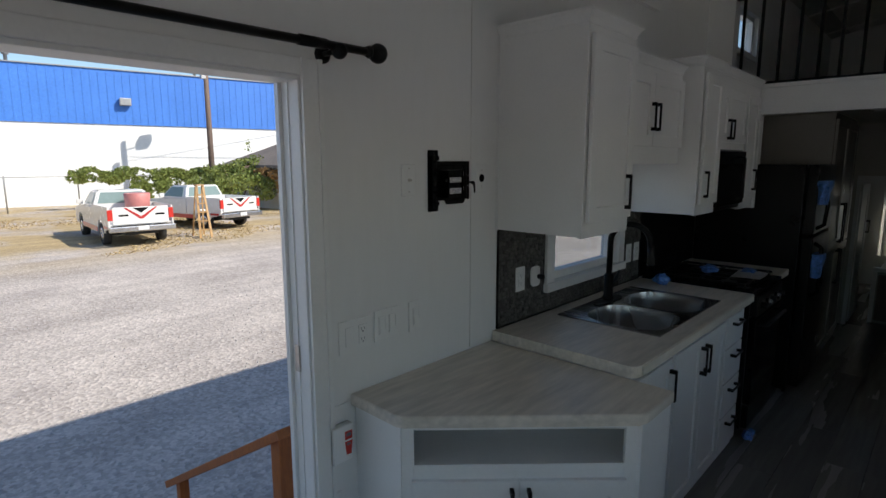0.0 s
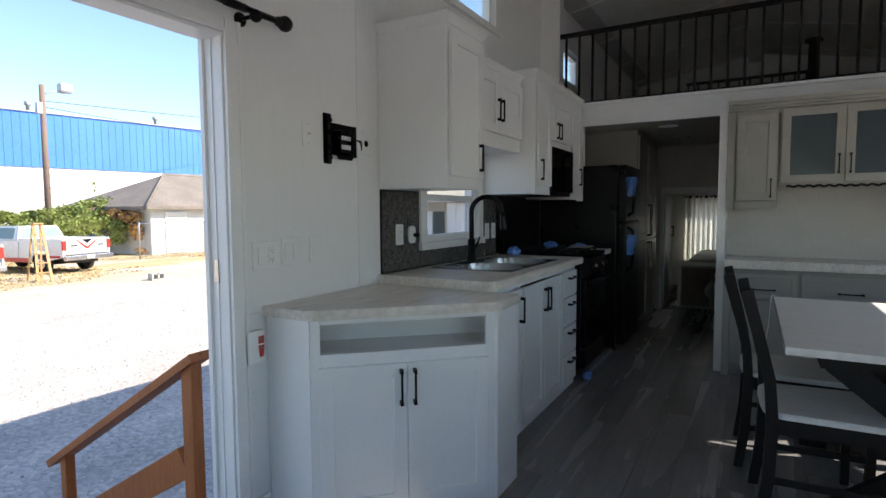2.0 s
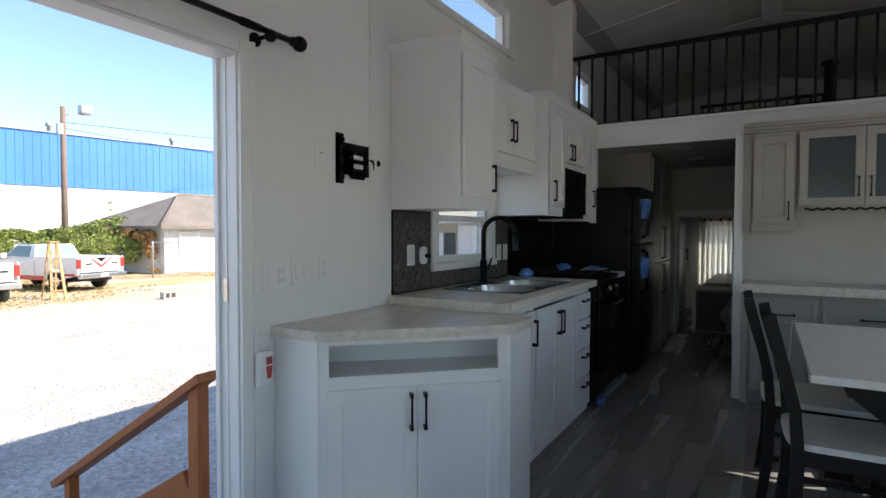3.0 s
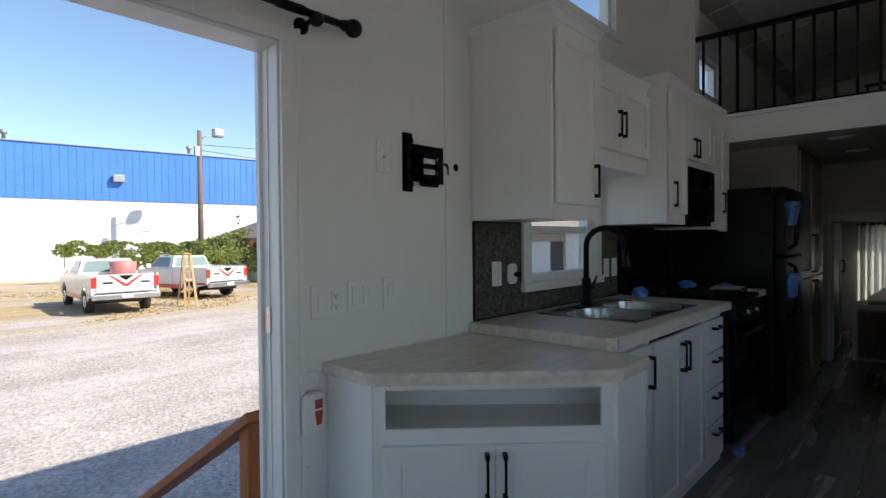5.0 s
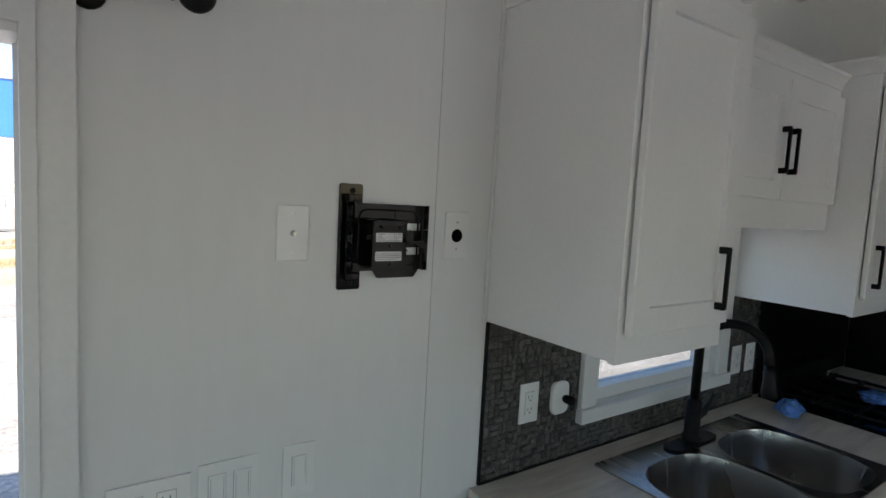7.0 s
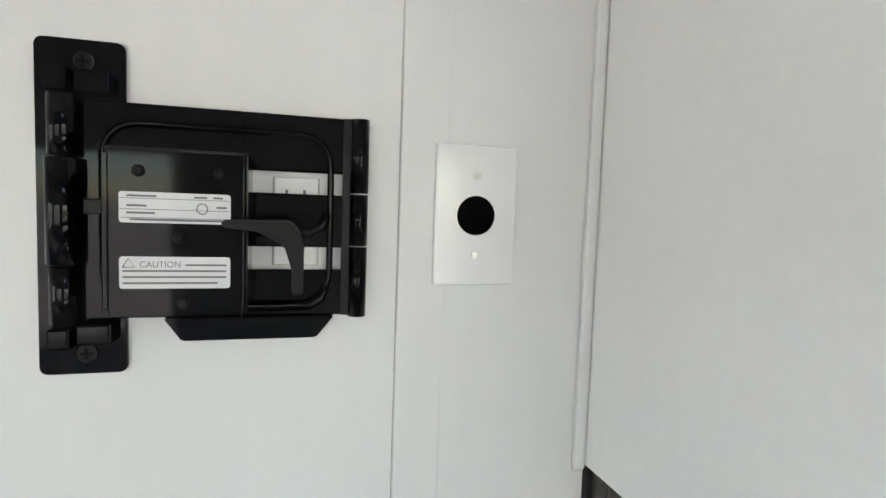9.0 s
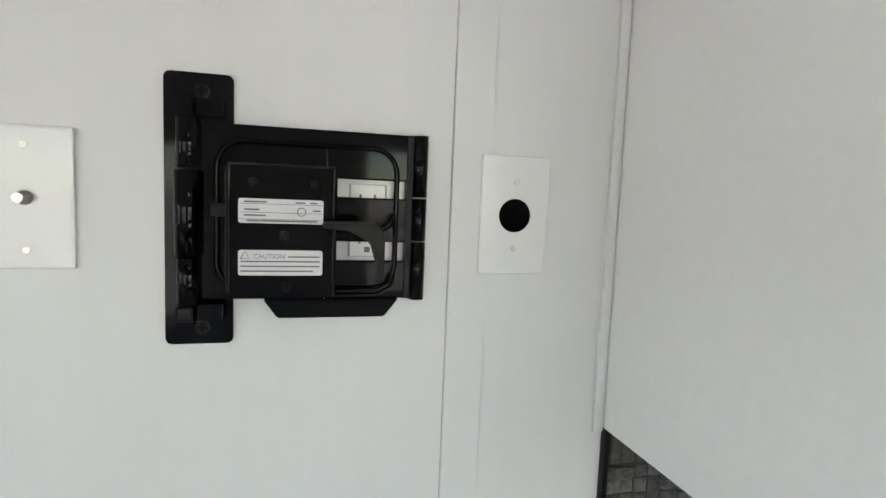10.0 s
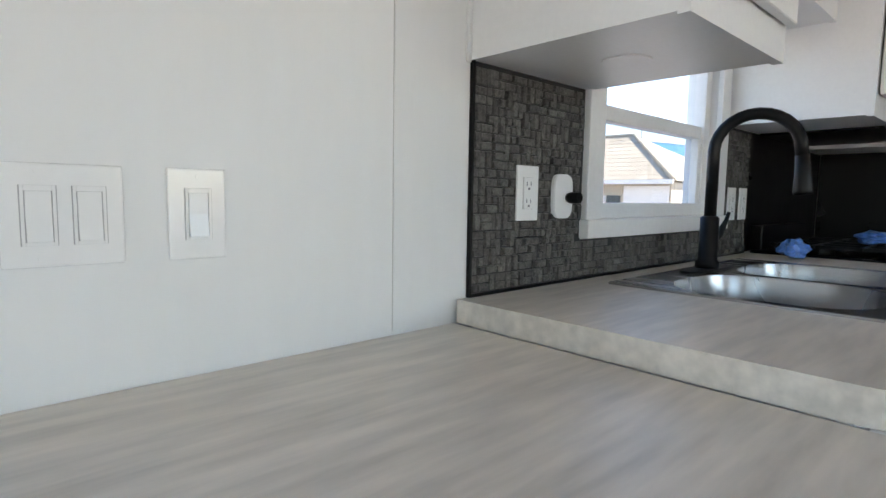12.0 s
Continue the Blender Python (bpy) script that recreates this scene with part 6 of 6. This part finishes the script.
# scattered stones near the door
rnd = random.Random(19)
vs, fs = [], []
for _ in range(5000):
    x, y = -0.8 - 9 * rnd.random() ** 1.5, rnd.uniform(-6, 7)
    s = rnd.uniform(0.006, 0.02)
    z = G + 0.03 * noise.noise(Vector((x, y, G)) * 0.35) + 0.012 * noise.noise(Vector((x, y, G)) * 1.3)
    b = len(vs)
    vs += [(x - s, y - s * rnd.uniform(.5, 1), z - 0.01), (x + s, y - s * rnd.uniform(.5, 1), z - 0.01), (x + s * 0.6, y + s, z - 0.01), (x - s * 0.7, y + s, z - 0.01), (x, y, z + s)]
    fs += [(b, b + 1, b + 4), (b + 1, b + 2, b + 4), (b + 2, b + 3, b + 4), (b + 3, b, b + 4)]
me = bpy.data.meshes.new("loose_gravel")
me.from_pydata(vs, [], fs)
me.materials.append(CONCRETE)
tagged(new("loose_gravel", me), "loose grey gravel stones on the lot", "gravel", kind="stuff")

# ---- forklift, tyre, concrete block, gate ----
fk = thing("forklift", (0, 0, 0), "yellow forklift truck seen from its slatted counterweight end", "forklift")
part("counterweight", prism([(-0.6, 0.22), (-0.62, 0.55), (-0.56, 1.05), (-0.35, 1.12), (0.35, 1.12), (0.56, 1.05), (0.62, 0.55), (0.6, 0.22)], -0.45, 0.35, "x", bevel=0.05), YELLOW, fk)
for k in range(6):
    part("grille_slat", boxes((0.352, 0.375, -0.30, 0.30, 0.62 + 0.065 * k, 0.65 + 0.065 * k)), BLACKMETAL, fk)
part("body", boxes((-1.6, -0.45, -0.5, 0.5, 0.35, 0.95), bevel=0.04), YELLOW, fk)
part("gas_bottle", tube([(0.0, -0.38, 1.28), (0.0, -0.30, 1.28), (0.0, 0.30, 1.28), (0.0, 0.38, 1.28)], [0.08, 0.16, 0.16, 0.08], 14), LABEL, fk, "white gas bottle")
for y in (-0.5, 0.5):
    part("guard_post", tube([(0.1, y * 0.9, 1.05), (-0.1, y * 0.85, 1.92)], 0.06, 8), YELLOW, fk)
    part("mast", boxes((-1.75, -1.62, y * 0.75 - 0.06, y * 0.75 + 0.06, 0.2, 2.2)), YELLOW, fk)
    for x, r in ((0.0, 0.28), (-1.35, 0.34)):
        part("wheel", tube([(x, y + math.copysign(0.05, y), r), (x, y + math.copysign(0.2, y), r)], r, 16), RUBBER, fk)
part("overhead_guard", boxes((-1.2, -0.08, -0.5, 0.5, 1.9, 1.96), bevel=0.015), YELLOW, fk)
part("mast_head", boxes((-1.78, -1.6, -0.45, 0.45, 2.2, 2.3), bevel=0.02), YELLOW, fk)
part("seat", boxes((-0.85, -0.45, -0.25, 0.25, 0.95, 1.45), bevel=0.05), BLACKMETAL, fk)
fk.matrix_basis = pose(-22.0, -0.25, G, 0, 0, 4)
ty = thing("tyre", (-27.6, 0.85, G), "large worn black tyre leaning by the fence", "tyre")
ring = [(-27.6 + 0.1 * math.sin(2 * math.pi * k / 28), 0.85 + 0.33 * math.cos(2 * math.pi * k / 28), G + 0.43 + 0.33 * math.sin(2 * math.pi * k / 28)) for k in range(29)]
part("carcass", tube(ring, 0.13, 10, caps=False), RUBBER, ty)
gt = thing("metal_gate", (-29.5, -3.6, G), "grey tubular gate with diagonal brace and sheet panel", "gate")
part("gate_frame", tube([(-29.5, -6.0, G + 0.1), (-29.5, -6.0, G + 2.2), (-29.5, -2.4, G + 2.2), (-29.5, -2.4, G + 0.1), (-29.5, -6.0, G + 0.1)], 0.05, 8), GALV, gt)
part("brace", tube([(-29.5, -3.7, G + 1.0), (-29.5, -2.5, G + 2.1)], 0.035, 6), GALV, gt)
part("sheet_panel", boxes((-29.53, -29.47, -5.9, -2.6, G + 0.15, G + 1.1)), CONCRETE, gt)
part("gate_post", tube([(-29.5, -2.1, G), (-29.5, -2.1, G + 2.35)], 0.09, 10), GALV, gt)
cb = thing("concrete_block", (-13.6, 7.4, G), "grey hollow concrete block lying on the gravel", "concrete block")
for k in range(1):
    y = 7.2 + 0.42 * k
    part("block", boxes((-13.7, -13.5, y, y + 0.03, G, G + 0.2), (-13.7, -13.5, y + 0.185, y + 0.215, G, G + 0.2), (-13.7, -13.5, y + 0.37, y + 0.40, G, G + 0.2), (-13.7, -13.5, y + 0.03, y + 0.37, G, G + 0.03), (-13.7, -13.5, y + 0.03, y + 0.37, G + 0.17, G + 0.2)), CONCRETE, cb)

# ---- neighbouring house seen through the kitchen window ----
nb = thing("neighbour_house", (-9.0, 14.9, G), "low house with a tan hipped roof and white garage front", "house")
part("wall", boxes((-15.0, -6.4, 14.9, 20.2, G - 0.1, 1.62)), NEIGHBOUR, nb)
nroof = bmesh.new()
nlo = [nroof.verts.new(p) for p in ((-15.4, 14.4, 1.66), (-6.12, 14.4, 1.66), (-6.12, 20.6, 1.66), (-15.4, 20.6, 1.66))]
nhi = [nroof.verts.new(p) for p in ((-13.0, 17.5, 3.36), (-9.03, 17.5, 3.36))]
for q in ((nlo[0], nlo[1], nhi[1], nhi[0]), (nlo[1], nlo[2], nhi[1]), (nlo[2], nlo[3], nhi[0], nhi[1]), (nlo[3], nlo[0], nhi[0]), (nlo[3], nlo[2], nlo[1], nlo[0])):
    nroof.faces.new(q)
bmesh.ops.recalc_face_normals(nroof, faces=nroof.faces)
nr = part("roof", nroof, TANROOF, nb, "tan shingle roof")
part("shingle_course", boxes(*[(-15.3 + 0.27 * k * 0.9, -6.2 - 0.27 * k * 0.9, 14.46 + 0.27 * k, 14.75 + 0.27 * k, 1.685 + 0.148 * k, 1.70 + 0.148 * k) for k in range(11)]), TANROOF, nr)
part("ridge_cap", tube([(-13.0, 17.5, 3.38), (-9.03, 17.5, 3.38), (-6.12, 14.4, 1.68)], 0.07, 6), TANROOF, nr)
part("roof_pipe", tube([(-10.0, 16.6, 2.8), (-10.0, 16.6, 3.55)], 0.09, 8), GALV, nr)
part("aerial", tube([(-8.7, 17.4, 3.2), (-8.7, 17.4, 4.0)], 0.02, 6), GALV, nr)
part("eave_board", boxes((-15.4, -6.12, 14.36, 14.4, 1.56, 1.68)), TRIM, nb)
part("garage_door", boxes((-7.88, -6.45, 14.86, 14.9, G, 1.52), bevel=0.01), TRIM, nb, "white garage door")
part("door", boxes((-8.46, -8.0, 14.86, 14.9, G + 0.05, 1.22), bevel=0.01), FROST, nb, "dark blue-grey glazed door")
part("side_panel", boxes((-9.3, -8.5, 14.86, 14.9, G, 1.22), bevel=0.01), TRIM, nb)
for k in range(3):
    part("siding_board", boxes((-9.3, -7.95, 14.87, 14.9, 1.24 + 0.12 * k, 1.35 + 0.12 * k)), NEIGHBOUR, nb)


# ---- floor planks ----
PW, PL = 0.181, 1.22
plank_meshes = {}


def plank_mesh(length):
    key = round(length, 3)
    if key not in plank_meshes:
        plank_meshes[key] = mesh_of("plank", boxes((0.0008, PW - 0.0008, 0.0008, key - 0.0008, -0.006, 0.0)), PLANK)
    return plank_meshes[key]


for i in range(19):
    y = YB - (i * 0.437) % PL
    while y < YF - 0.02:
        a, b = max(y, YB), min(y + PL, YF)
        if b - a > 0.02:
            o = new("plank", plank_mesh(b - a))
            o.parent = floor
            o.location = (i * PW - 0.005, a, 0.0)
        y += PL

# ---- stone pieces of the backsplash ----
rnd = random.Random(23)
shapes = {}


def stone_mesh(w, h, t):
    key = (round(w, 4), round(h, 4), t)
    if key not in shapes:
        bm = bmesh.new()
        e = 0.0018
        lo = [bm.verts.new((0, a, b)) for a, b in ((0, 0), (w, 0), (w, h), (0, h))]
        hi = [bm.verts.new((t + c, a, b)) for a, b, c in ((e, e, 0.0006), (w - e, e, 0), (w - e, h - e, 0.0008), (e, h - e, 0))]
        bm.faces.new(hi)
        for k in range(4):
            bm.faces.new((lo[k], lo[(k + 1) % 4], hi[(k + 1) % 4], hi[k]))
        shapes[key] = mesh_of("stone", bm, STONE)
    return shapes[key]


CELL = 0.0175
rest_v, rest_f = [], []
ny, nz = int(1.5 / CELL), int((1.367 - 0.925) / CELL)
taken = set()
count = 0
for j in range(nz):
    for i in range(ny):
        if (i, j) in taken:
            continue
        r = rnd.random()
        w, h = (2, 1) if r < 0.30 else (1, 2) if r < 0.62 else (1, 1)
        if any((i + a, j + b) in taken or j + b >= nz or i + a >= ny for a in range(w) for b in range(h)):
            w, h = 1, 1
        taken |= {(i + a, j + b) for a in range(w) for b in range(h)}
        y0, z0 = 0.008 + i * CELL, 0.922 + j * CELL
        y1, z1 = y0 + w * CELL - 0.0016, z0 + h * CELL - 0.0016
        if y1 > 0.384 and y0 < 1.262 and z1 > 1.012:
            continue
        t = rnd.choice((0.0015, 0.0035, 0.006, 0.009))
        if y1 < 0.39 and count < 300:
            o = new("stone", stone_mesh(y1 - y0, z1 - z0, t))
            o.parent = bs
            o.location = (0.004, y0, z0)
            o.rotation_euler = (rnd.uniform(-0.05, 0.05), 0, 0)
            count += 1
        else:
            b, e = len(rest_v), 0.0022
            rest_v += [(0.004, y0, z0), (0.004, y1, z0), (0.004, y1, z1), (0.004, y0, z1), (0.004 + t, y0 + e, z0 + e), (0.004 + t, y1 - e, z0 + e), (0.004 + t, y1 - e, z1 - e), (0.004 + t, y0 + e, z1 - e)]
            rest_f += [(b + 4, b + 5, b + 6, b + 7)] + [(b + k, b + (k + 1) % 4, b + 4 + (k + 1) % 4, b + 4 + k) for k in range(4)]
me = bpy.data.meshes.new("stone_rest")
me.from_pydata(rest_v, [], rest_f)
me.materials.append(STONEREST)
o = new("stone_field", me)
o.parent = bs
o["kind"] = "stuff"
